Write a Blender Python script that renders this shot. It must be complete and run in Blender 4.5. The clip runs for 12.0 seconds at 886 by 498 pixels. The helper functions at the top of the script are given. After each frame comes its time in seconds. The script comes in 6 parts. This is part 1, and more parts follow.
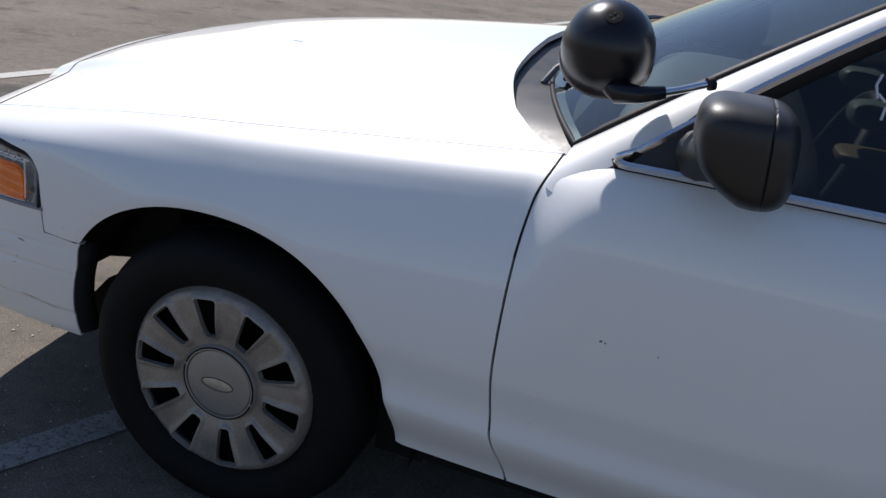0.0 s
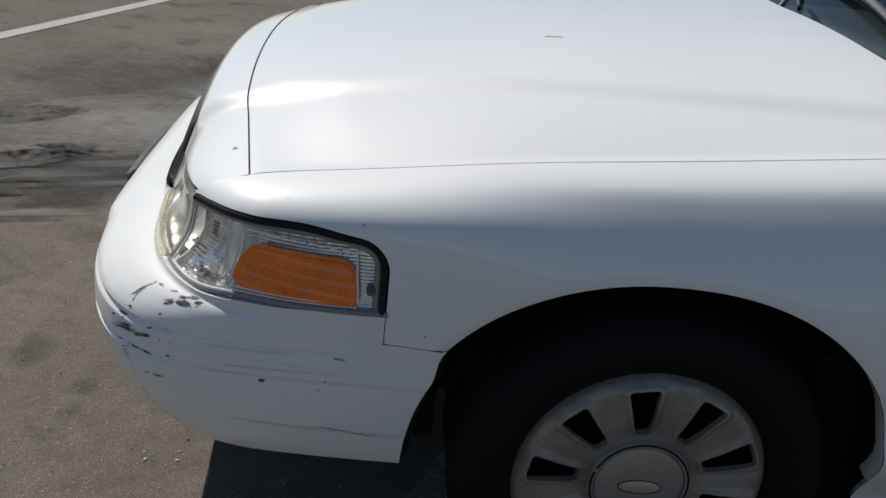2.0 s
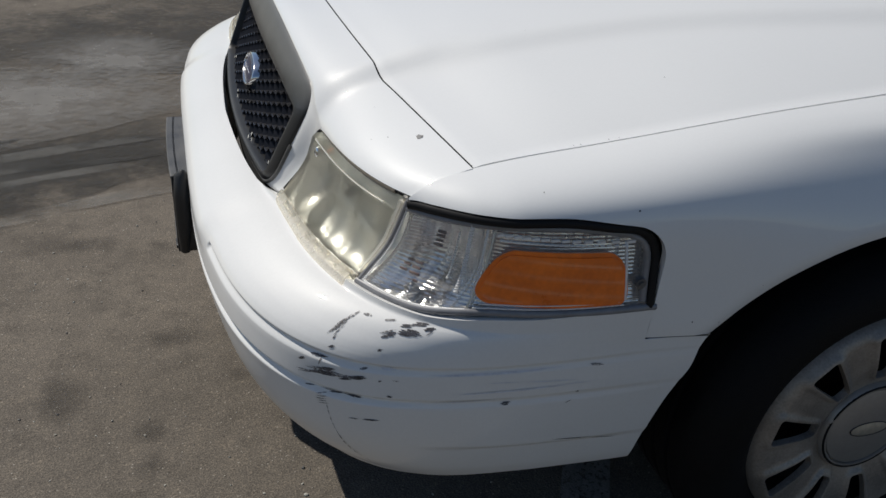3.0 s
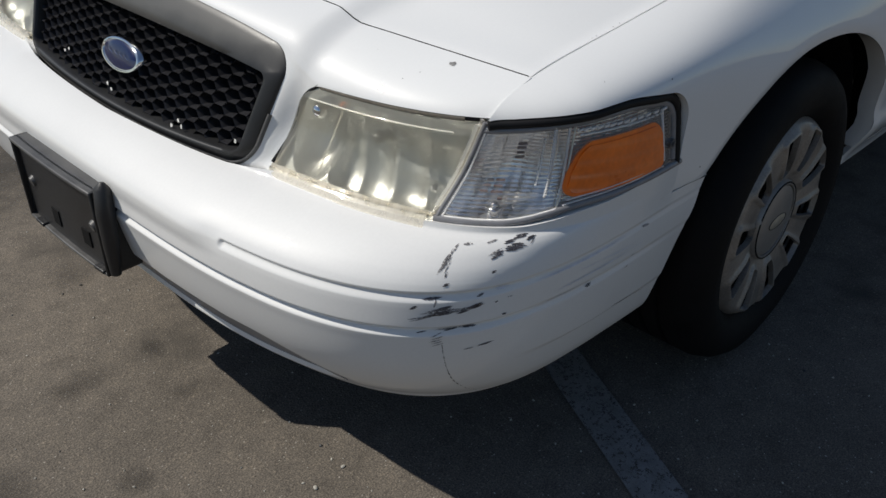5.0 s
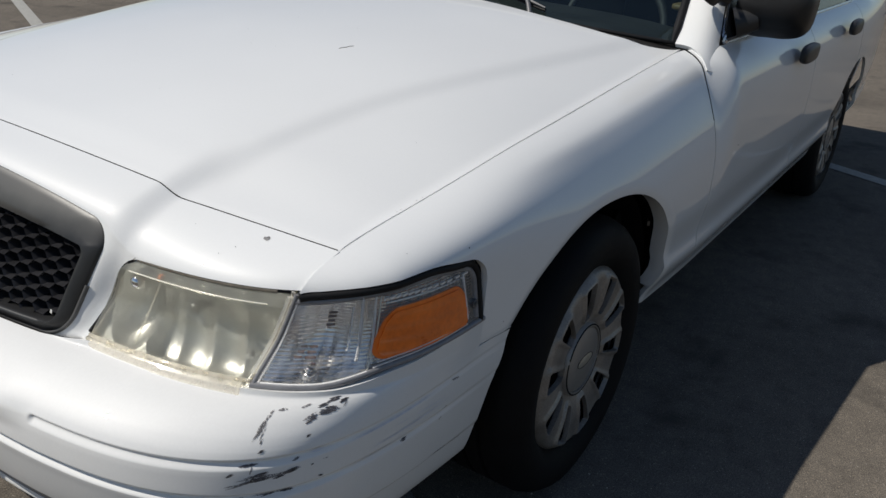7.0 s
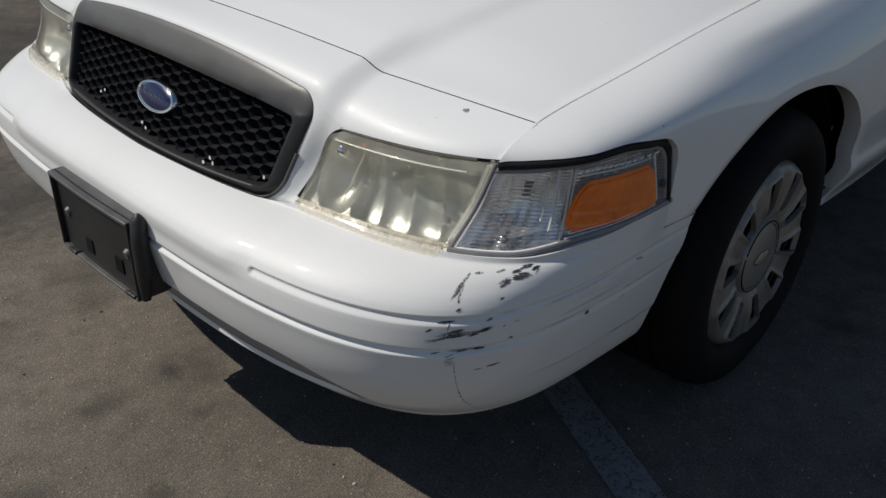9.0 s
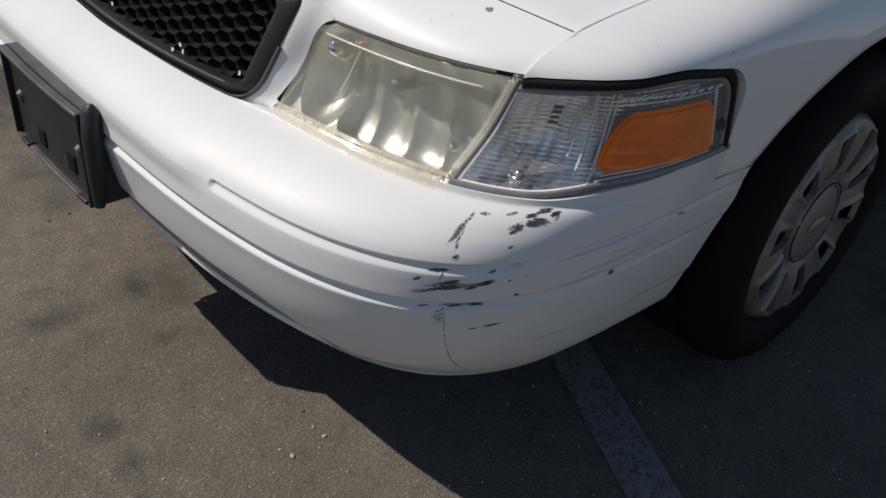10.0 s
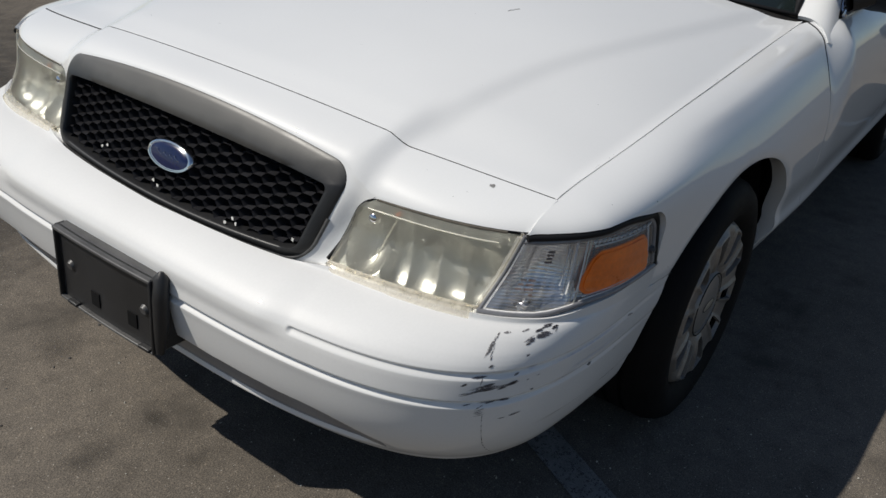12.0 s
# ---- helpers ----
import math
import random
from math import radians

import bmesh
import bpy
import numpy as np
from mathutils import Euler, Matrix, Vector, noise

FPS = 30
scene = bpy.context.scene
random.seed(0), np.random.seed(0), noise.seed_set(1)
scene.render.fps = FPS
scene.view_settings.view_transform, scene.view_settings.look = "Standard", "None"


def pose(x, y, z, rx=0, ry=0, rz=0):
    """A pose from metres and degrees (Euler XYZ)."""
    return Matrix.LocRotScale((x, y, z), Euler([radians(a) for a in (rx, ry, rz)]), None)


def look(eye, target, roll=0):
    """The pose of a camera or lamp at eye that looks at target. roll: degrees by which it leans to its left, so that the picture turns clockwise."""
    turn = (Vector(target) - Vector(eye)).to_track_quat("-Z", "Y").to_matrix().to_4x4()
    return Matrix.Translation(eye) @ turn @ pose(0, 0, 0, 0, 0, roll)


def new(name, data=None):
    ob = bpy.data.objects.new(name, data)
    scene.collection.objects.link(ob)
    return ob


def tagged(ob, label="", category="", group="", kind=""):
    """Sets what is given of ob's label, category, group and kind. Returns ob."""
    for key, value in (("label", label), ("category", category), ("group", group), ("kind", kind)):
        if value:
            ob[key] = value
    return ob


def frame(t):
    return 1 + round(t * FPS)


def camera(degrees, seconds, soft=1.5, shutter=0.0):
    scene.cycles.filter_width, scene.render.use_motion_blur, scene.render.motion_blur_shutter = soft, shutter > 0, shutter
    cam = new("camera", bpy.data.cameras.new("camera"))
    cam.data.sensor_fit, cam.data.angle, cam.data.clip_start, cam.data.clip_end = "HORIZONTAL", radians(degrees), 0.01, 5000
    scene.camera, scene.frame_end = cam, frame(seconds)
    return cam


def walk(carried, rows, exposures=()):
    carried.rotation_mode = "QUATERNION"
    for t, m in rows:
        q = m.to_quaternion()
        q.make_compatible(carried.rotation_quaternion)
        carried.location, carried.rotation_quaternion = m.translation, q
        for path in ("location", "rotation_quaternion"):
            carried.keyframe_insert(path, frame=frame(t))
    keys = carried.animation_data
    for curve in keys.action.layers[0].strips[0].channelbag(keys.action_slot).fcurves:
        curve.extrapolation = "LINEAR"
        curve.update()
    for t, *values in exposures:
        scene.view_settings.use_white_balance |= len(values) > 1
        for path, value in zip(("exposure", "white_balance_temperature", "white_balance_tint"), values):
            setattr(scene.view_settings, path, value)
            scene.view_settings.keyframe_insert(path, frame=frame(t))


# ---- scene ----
cam = camera(57.6, 12.0)
PATH = [
    (0, (0.866, -2.205, 1.337), (0.34, -0.432, 0.575), 7.6),
    (0.2, (0.698, -2.253, 1.369), (0.307, -0.473, 0.544), 7.3),
    (0.5, (0.531, -2.242, 1.328), (0.223, -0.483, 0.427), 7.3),
    (0.8, (0.262, -2.235, 1.247), (0.002, -0.43, 0.425), 7.2),
    (1, (0.142, -2.173, 1.281), (-0.236, -0.38, 0.48), 5.7),
    (1.2, (0.043, -2.148, 1.309), (-0.343, -0.352, 0.516), 5.0),
    (1.5, (-0.169, -2.125, 1.276), (-0.288, -0.287, 0.497), 6.5),
    (1.8, (-0.325, -2.068, 1.298), (-0.271, -0.27, 0.423), 5.6),
    (2, (-0.464, -2.001, 1.26), (-0.323, -0.186, 0.432), 6.7),
    (2.2, (-0.574, -1.893, 1.294), (-0.453, -0.114, 0.388), 3.9),
    (2.5, (-0.782, -1.831, 1.25), (-0.59, -0.013, 0.44), 5.9),
    (2.8, (-0.918, -1.751, 1.237), (-0.529, -0.012, 0.329), 4.2),
    (3, (-1.035, -1.698, 1.219), (-0.485, -0.034, 0.256), 4.1),
    (3.3, (-1.127, -1.573, 1.183), (-0.424, -0.095, 0.035), -1.5),
    (3.5, (-1.162, -1.485, 1.157), (-0.295, -0.06, 0.053), -1.6),
    (3.7, (-1.213, -1.423, 1.147), (-0.277, -0.06, 0.022), -2.4),
    (5.3, (-1.597, -1.443, 1.207), (-0.303, -0.295, 0.203), 1.9),
    (5.5, (-1.603, -1.461, 1.222), (-0.266, -0.317, 0.27), 2.4),
    (6, (-1.591, -1.482, 1.256), (-0.187, -0.339, 0.405), 2.5),
    (6.5, (-1.556, -1.507, 1.28), (-0.046, -0.456, 0.496), 2.9),
    (6.7, (-1.549, -1.515, 1.29), (0.004, -0.509, 0.531), 3.5),
    (8.3, (-1.66, -1.504, 1.292), (-0.34, -0.348, 0.332), 0.4),
    (8.5, (-1.698, -1.509, 1.276), (-0.43, -0.254, 0.37), 0.1),
    (8.7, (-1.683, -1.502, 1.245), (-0.446, -0.256, 0.288), 0.2),
    (9, (-1.66, -1.483, 1.236), (-0.39, -0.281, 0.265), 1.1),
    (9.2, (-1.635, -1.468, 1.211), (-0.379, -0.26, 0.229), 0.8),
    (9.5, (-1.577, -1.427, 1.209), (-0.348, -0.275, 0.131), 1.0),
    (9.8, (-1.537, -1.395, 1.151), (-0.313, -0.226, 0.087), 3.5),
    (10, (-1.493, -1.357, 1.125), (-0.31, -0.199, 0.003), 6.0),
    (10.2, (-1.432, -1.344, 1.091), (-0.33, -0.198, -0.123), 6.8),
    (10.5, (-1.402, -1.315, 1.071), (-0.262, -0.147, -0.085), 8.7),
    (10.8, (-1.397, -1.342, 1.112), (-0.203, -0.089, 0.109), 8.2),
    (11, (-1.428, -1.359, 1.172), (-0.15, -0.087, 0.308), 7.7),
    (11.3, (-1.512, -1.374, 1.241), (-0.193, -0.152, 0.367), 5.3),
    (11.5, (-1.62, -1.352, 1.259), (-0.207, -0.192, 0.448), 5.9),
    (11.8, (-1.802, -1.334, 1.305), (-0.355, -0.288, 0.405), 4.4),
    (12, (-1.898, -1.334, 1.353), (-0.415, -0.349, 0.442), 6.0),
]
walk(cam, [(t, look(eye, target, roll)) for t, eye, target, roll in PATH], [(0, 0.70, 6150, 15), (0.5, 0.36, 6100, 15), (1.0, 0.42, 6350, 12), (1.5, -0.06, 6500, 11), (2.0, 0.08, 6400, 10), (2.5, 0.06, 6400, 10), (3.0, -0.06, 6400, 10), (5.5, 0.0, 6400, 10), (8.5, 0.0, 6450, 10), (8.7, -0.12, 6450, 10), (9.0, -0.20, 6450, 10), (9.5, -0.14, 6500, 11), (10.0, -0.06, 6500, 12), (10.5, 0.2, 6600, 11), (11.2, -0.02, 6550, 10), (12, -0.07, 6450, 10)])

# ---- light ----
SUN_DIR = Vector((-0.57, 0.60, 1.0)).normalized()
world = bpy.data.worlds.new("sky")
world.use_nodes = True
scene.world = world
sky = world.node_tree.nodes.new("ShaderNodeTexSky")
sky.sky_type, sky.sun_disc = "NISHITA", False
sky.sun_elevation = math.asin(SUN_DIR.z)
sky.sun_rotation = math.atan2(SUN_DIR.x, SUN_DIR.y)
sky.dust_density, sky.ozone_density = 0.4, 1.8
world.node_tree.links.new(sky.outputs[0], world.node_tree.nodes["Background"].inputs[0])
world.node_tree.nodes["Background"].inputs[1].default_value = 0.064
sun = new("sun", bpy.data.lights.new("sun", "SUN"))
sun.data.energy, sun.data.angle, sun.data.color = 3.9, radians(0.53), (1.0, 0.945, 0.85)
sun.matrix_world = Matrix.Translation((-4, 4, 8)) @ SUN_DIR.to_track_quat("Z", "Y").to_matrix().to_4x4()

# ---- materials ----


def mat(name, base, rough=0.5, metal=0.0, vary=0.12, scale=6.0, fine=120.0, bump=0.0, coat=0.0, tint=None, spec=0.5):
    """A painted, moulded or metal surface: coarse and fine variation of colour and gloss, and a little relief."""
    m = bpy.data.materials.new(name)
    m.use_nodes = True
    nt = m.node_tree
    N, L = nt.nodes, nt.links
    b = N["Principled BSDF"]
    b.inputs["Metallic"].default_value = metal
    b.inputs["Coat Weight"].default_value = coat
    b.inputs["Coat Roughness"].default_value = 0.025
    b.inputs["Specular IOR Level"].default_value = spec
    tc = N.new("ShaderNodeTexCoord")
    n1, n2 = N.new("ShaderNodeTexNoise"), N.new("ShaderNodeTexNoise")
    for n, s, d in ((n1, scale, 5.0), (n2, fine, 3.0)):
        n.inputs["Scale"].default_value, n.inputs["Detail"].default_value = s, d
        L.new(tc.outputs["Object"], n.inputs["Vector"])
    mul = N.new("ShaderNodeMath")
    mul.operation = "MULTIPLY_ADD"
    mul.inputs[1].default_value, mul.inputs[2].default_value = 0.35, 0.0
    L.new(n2.outputs[0], mul.inputs[0])
    add = N.new("ShaderNodeMath")
    add.operation = "MULTIPLY_ADD"
    add.inputs[1].default_value = 0.65
    L.new(n1.outputs[0], add.inputs[0])
    L.new(mul.outputs[0], add.inputs[2])
    ramp = N.new("ShaderNodeValToRGB")
    lo = [c * (1 - vary) for c in base]
    hi = [min(1, c * (1 + vary)) for c in (tint or base)]
    ramp.color_ramp.elements[0].position, ramp.color_ramp.elements[1].position = 0.34, 0.66
    ramp.color_ramp.elements[0].color, ramp.color_ramp.elements[1].color = (*lo, 1), (*hi, 1)
    L.new(add.outputs[0], ramp.inputs[0])
    L.new(ramp.outputs[0], b.inputs["Base Color"])
    rr = N.new("ShaderNodeMapRange")
    rr.inputs["To Min"].default_value, rr.inputs["To Max"].default_value = max(0.0, rough * (1 - 1.5 * vary)), min(1.0, rough * (1 + 1.5 * vary))
    L.new(add.outputs[0], rr.inputs["Value"])
    L.new(rr.outputs[0], b.inputs["Roughness"])
    if bump:
        bp = N.new("ShaderNodeBump")
        bp.inputs["Strength"].default_value, bp.inputs["Distance"].default_value = 1.0, bump
        L.new(n2.outputs[0], bp.inputs["Height"])
        L.new(bp.outputs[0], b.inputs["Normal"])
    return m


def clear(name, color, haze, rough, gloss_rough=0.08, ior=1.48, uneven=0.1, scale=22, blur=0.0):
    """Clear or yellowed plastic and glass: light passes straight, a hazy film scatters some of it, the face reflects."""
    m = bpy.data.materials.new(name)
    m.use_nodes = True
    N, L = m.node_tree.nodes, m.node_tree.links
    b = N["Principled BSDF"]
    b.inputs["Base Color"].default_value = (*color, 1)
    b.inputs["Roughness"].default_value = rough
    b.inputs["Coat Weight"].default_value, b.inputs["Coat Roughness"].default_value = 0.6, gloss_rough
    tr = N.new("ShaderNodeBsdfRefraction" if blur else "ShaderNodeBsdfTransparent")
    if blur:
        tr.inputs["Roughness"].default_value, tr.inputs["IOR"].default_value = blur, 1.2
    tr.inputs[0].default_value = (*[0.35 + 0.65 * c for c in color], 1)
    tc, n = N.new("ShaderNodeTexCoord"), N.new("ShaderNodeTexNoise")
    n.inputs["Scale"].default_value, n.inputs["Detail"].default_value = scale, 6
    L.new(tc.outputs["Object"], n.inputs["Vector"])
    r = N.new("ShaderNodeMapRange")
    r.inputs["From Min"].default_value, r.inputs["From Max"].default_value = 0.3, 0.7
    r.inputs["To Min"].default_value, r.inputs["To Max"].default_value = haze * (1 - uneven), min(1, haze * (1 + uneven))
    L.new(n.outputs[0], r.inputs["Value"])
    mx = N.new("ShaderNodeMixShader")
    L.new(r.outputs[0], mx.inputs[0])
    L.new(tr.outputs[0], mx.inputs[1])
    L.new(b.outputs[0], mx.inputs[2])
    gl = N.new("ShaderNodeBsdfGlossy")
    gl.inputs["Roughness"].default_value = gloss_rough
    fr = N.new("ShaderNodeFresnel")
    fr.inputs[0].default_value = ior
    mx2 = N.new("ShaderNodeMixShader")
    L.new(fr.outputs[0], mx2.inputs[0])
    L.new(mx.outputs[0], mx2.inputs[1])
    L.new(gl.outputs[0], mx2.inputs[2])
    L.new(mx2.outputs[0], N["Material Output"].inputs[0])
    return m


WHITE = mat("white_paint", (0.775, 0.78, 0.775), 0.42, vary=0.02, scale=2.5, fine=260, coat=0.9, spec=0.25)
WHITE_FADED = mat("white_bumper_paint", (0.745, 0.745, 0.735), 0.45, vary=0.03, scale=4, fine=200, coat=0.6, spec=0.25)
MIRROR_BLACK = mat("matt_black_plastic", (0.013, 0.013, 0.014), 0.42, vary=0.2, scale=9, fine=420, bump=0.0001, spec=0.5)
PLASTIC = mat("black_moulded_plastic", (0.020, 0.020, 0.021), 0.42, vary=0.35, scale=9, fine=420, bump=0.0004)
GREY_PLASTIC = mat("weathered_grille_plastic", (0.016, 0.016, 0.0165), 0.42, vary=0.3, scale=10, fine=500, bump=0.0001)
def paler_above(m, lo, hi, colour):
    """A paler colour mixed in over the upper bar, uneven towards its lower edge."""
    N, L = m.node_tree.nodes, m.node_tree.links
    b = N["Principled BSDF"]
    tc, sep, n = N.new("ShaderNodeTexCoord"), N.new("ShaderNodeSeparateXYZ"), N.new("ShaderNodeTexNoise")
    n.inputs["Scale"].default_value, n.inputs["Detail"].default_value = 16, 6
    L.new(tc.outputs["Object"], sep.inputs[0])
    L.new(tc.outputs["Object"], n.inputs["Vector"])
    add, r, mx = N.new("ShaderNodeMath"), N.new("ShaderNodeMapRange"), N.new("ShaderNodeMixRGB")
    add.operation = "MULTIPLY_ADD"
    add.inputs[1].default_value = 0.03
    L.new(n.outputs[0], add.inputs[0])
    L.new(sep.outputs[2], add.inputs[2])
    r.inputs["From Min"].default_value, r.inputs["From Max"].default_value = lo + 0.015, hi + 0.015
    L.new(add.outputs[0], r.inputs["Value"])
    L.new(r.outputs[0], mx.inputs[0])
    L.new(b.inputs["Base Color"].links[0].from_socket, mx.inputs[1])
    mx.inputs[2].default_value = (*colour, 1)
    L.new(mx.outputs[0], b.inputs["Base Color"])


paler_above(GREY_PLASTIC, 0.745, 0.785, (0.105, 0.102, 0.095))
GASKET = mat("grey_lamp_gasket", (0.20, 0.20, 0.21), 0.4, vary=0.15, scale=30, coat=0.4)
GRILLE_BLACK = mat("glossy_black_grille", (0.026, 0.026, 0.029), 0.24, vary=0.3, scale=20)
BLACK = mat("black_underbody", (0.006, 0.006, 0.0065), 0.8, vary=0.3, spec=0.2)
RUBBER = mat("tyre_rubber", (0.006, 0.006, 0.0065), 0.85, vary=0.35, scale=14, fine=300, bump=0.0008, spec=0.15)
SEAL = mat("black_rubber_seal", (0.008, 0.008, 0.009), 0.6, vary=0.2, spec=0.25)
HUBCAP = mat("dull_silver_hubcap", (0.25, 0.225, 0.20), 0.45, metal=0.4, vary=0.25, scale=14, fine=240, tint=(0.31, 0.28, 0.245))
HUBCAP_CENTRE = mat("smooth_silver_cap", (0.31, 0.29, 0.265), 0.4, metal=0.4, vary=0.1, scale=16)
EMBLEM = mat("pale_worn_emblem", (0.46, 0.42, 0.34), 0.4, metal=0.4, vary=0.15, scale=60)
WIPER_GREY = mat("dull_grey_wiper_metal", (0.13, 0.13, 0.135), 0.5, metal=0.3, vary=0.15)
SPOT_BLACK = mat("satin_black_enamel", (0.004, 0.004, 0.008), 0.30, vary=0.15)
CHROME = mat("chrome", (0.75, 0.75, 0.76), 0.12, metal=1.0, vary=0.06, scale=30)
LAMP_SILVER = mat("corner_lamp_silvering", (0.78, 0.78, 0.77), 0.15, metal=0.9, vary=0.12, scale=25)
REFLECTOR = mat("lamp_reflector", (0.62, 0.63, 0.62), 0.42, metal=0.95, vary=0.12, scale=18)
BULB_BROWN = mat("brown_bulb_glass", (0.10, 0.055, 0.045), 0.3, vary=0.3)
BULB_ORANGE = mat("orange_bulb_glass", (0.45, 0.13, 0.04), 0.3, vary=0.2)
SOCKET_GREY = mat("grey_bulb_socket", (0.12, 0.125, 0.13), 0.35, metal=0.4, vary=0.2)
TRIM = mat("satin_window_trim", (0.62, 0.63, 0.66), 0.25, metal=0.9, vary=0.08)
BLUE = mat("blue_enamel", (0.006, 0.012, 0.06), 0.25, vary=0.15, coat=0.3)
AMBER = mat("amber_reflector", (0.92, 0.17, 0.006), 0.3, vary=0.22, scale=22, fine=120, coat=0.6, bump=0.0003)
HEAD_LENS = clear("yellowed_headlamp_lens", (0.66, 0.645, 0.545), 0.205, 0.4, 0.12, 1.45, 0.40, 11, 0.36)
LENS_RIM = clear("yellowed_lens_rim", (0.74, 0.70, 0.61), 0.34, 0.35, 0.08, 1.45, 0.5, 60)
CLEAR_EDGE = clear("moulded_lens_edge", (0.97, 0.95, 0.86), 0.5, 0.2, 0.05)
# clear beads, whitened by haze for the sun that their prisms catch
BEAD = clear("moulded_clear_bead", (0.96, 0.965, 0.97), 0.75, 0.2, 0.03, 1.6)
BEZEL = mat("brown_grey_lamp_bezel", (0.20, 0.175, 0.14), 0.4, vary=0.3, scale=24)
CORNER_LENS = clear("clear_corner_lens", (0.97, 0.97, 0.98), 0.11, 0.25, 0.05)
def broken(m, scale, lo, hi):
    """Breaks a rubbed mark up into grains, so that the paint shows through."""
    N, L = m.node_tree.nodes, m.node_tree.links
    tc, n, r = N.new("ShaderNodeTexCoord"), N.new("ShaderNodeTexNoise"), N.new("ShaderNodeMapRange")
    n.inputs["Scale"].default_value, n.inputs["Detail"].default_value = scale, 5
    L.new(tc.outputs["Object"], n.inputs["Vector"])
    r.inputs["From Min"].default_value, r.inputs["From Max"].default_value = lo, hi
    L.new(n.outputs[0], r.inputs["Value"])
    L.new(r.outputs[0], N["Principled BSDF"].inputs["Alpha"])
    return m


SCUFF = broken(mat("black_scuff", (0.055, 0.053, 0.062), 0.6, vary=0.5, scale=60, fine=400), 330, 0.27, 0.47)
SCUFF_GREY = broken(mat("grey_scuff", (0.13, 0.125, 0.13), 0.6, vary=0.5, scale=60, fine=400), 330, 0.34, 0.60)
BARE = mat("bare_grey_chip", (0.22, 0.215, 0.21), 0.6, vary=0.5, scale=300)
CHIP = mat("dark_paint_chip", (0.05, 0.05, 0.05), 0.6, vary=0.4, scale=60)
# a paler grey than the bracket's black plastic
SHELF_GREY = mat("sun_bleached_plastic", (0.080, 0.079, 0.078), 0.45, vary=0.3, scale=20, fine=300)
# pale blue for faint scrapes and for sky sheen painted along the creases
SCRAPE_AND_SHEEN = mat("pale_blue_scrape", (0.63, 0.65, 0.71), 0.5, vary=0.15, scale=60, fine=400)
DROPPING = mat("dried_white_dirt", (0.6, 0.6, 0.57), 0.8, vary=0.2)
DAM = mat("dull_grey_air_dam", (0.23, 0.23, 0.24), 0.5, vary=0.2, scale=7, fine=200)
COWL = mat("weathered_cowl_plastic", (0.018, 0.017, 0.0165), 0.5, vary=0.3, scale=14)
LIT_GREEN = mat("pale_grey_green_vinyl", (0.09, 0.12, 0.11), 0.5, vary=0.3)
MARK = mat("pale_pen_marks", (0.6, 0.62, 0.64), 0.6, vary=0.2)
YELLOW = mat("yellow_paper", (0.09, 0.06, 0.02), 0.6, vary=0.3)
INTERIOR = mat("dark_interior_vinyl", (0.010, 0.0105, 0.0115), 0.6, vary=0.3)
GLASS = clear("car_glass", (0.36, 0.66, 0.66), 0.005, 0.1, 0.01, 1.75)
TINT = clear("tinted_side_glass", (0.10, 0.14, 0.145), 0.05, 0.1, 0.01)

# ---- mesh helpers ----


def bmesh_of(verts, faces):
    bm = bmesh.new()
    vs = [bm.verts.new(v) for v in verts]
    for f in faces:
        try:
            bm.faces.new([vs[i] for i in f])
        except ValueError:
            pass
    return bm


def thing(name, label, category, at=(0, 0, 0), group="", kind=""):
    return tagged(pose_to(new(name), at), label, category, group, kind)


def pose_to(ob, at):
    ob.location = at
    return ob


def part(name, bm, material, parent=None, label="", smooth=50, thick=0.0, bevel=0.0):
    """Links a bmesh as one mesh object under a thing or a part."""
    bmesh.ops.recalc_face_normals(bm, faces=bm.faces)
    me = bpy.data.meshes.new(name)
    bm.to_mesh(me)
    bm.free()
    me.materials.append(material)
    if smooth:
        me.shade_smooth()
        me.set_sharp_from_angle(angle=radians(smooth))
    ob = new(name, me)
    if parent:
        ob.parent = parent
    if label:
        ob["label"] = label
    if bevel:
        md = ob.modifiers.new("bevel", "BEVEL")
        md.width, md.segments, md.limit_method, md.angle_limit = bevel, 2, "ANGLE", radians(40)
    if thick:
        md = ob.modifiers.new("solid", "SOLIDIFY")
        md.thickness, md.offset = thick, 0.0
        md = ob.modifiers.new("split", "EDGE_SPLIT")
        md.split_angle = radians(45)
    return ob


def step(a, b, v):
    t = np.clip((v - a) / (b - a), 0, 1)
    return t * t * (3 - 2 * t)


def curve(v, xs, ys):
    """A smooth curve through a few knots, flat past its ends."""
    xs, ys, v = np.asarray(xs, float), np.asarray(ys, float), np.asarray(v, float)
    d = np.diff(ys) / np.diff(xs)
    m = np.zeros(len(xs))
    m[0], m[-1] = d[0], d[-1]
    for i in range(1, len(xs) - 1):
        m[i] = 0 if d[i - 1] * d[i] <= 0 else 2 * d[i - 1] * d[i] / (d[i - 1] + d[i])
    w = np.clip(v, xs[0], xs[-1])
    i = np.clip(np.searchsorted(xs, w) - 1, 0, len(xs) - 2)
    h = xs[i + 1] - xs[i]
    t = (w - xs[i]) / h
    return ((2 * t ** 3 - 3 * t ** 2 + 1) * ys[i] + (t ** 3 - 2 * t ** 2 + t) * h * m[i]
            + (-2 * t ** 3 + 3 * t ** 2) * ys[i + 1] + (t ** 3 - t ** 2) * h * m[i + 1])


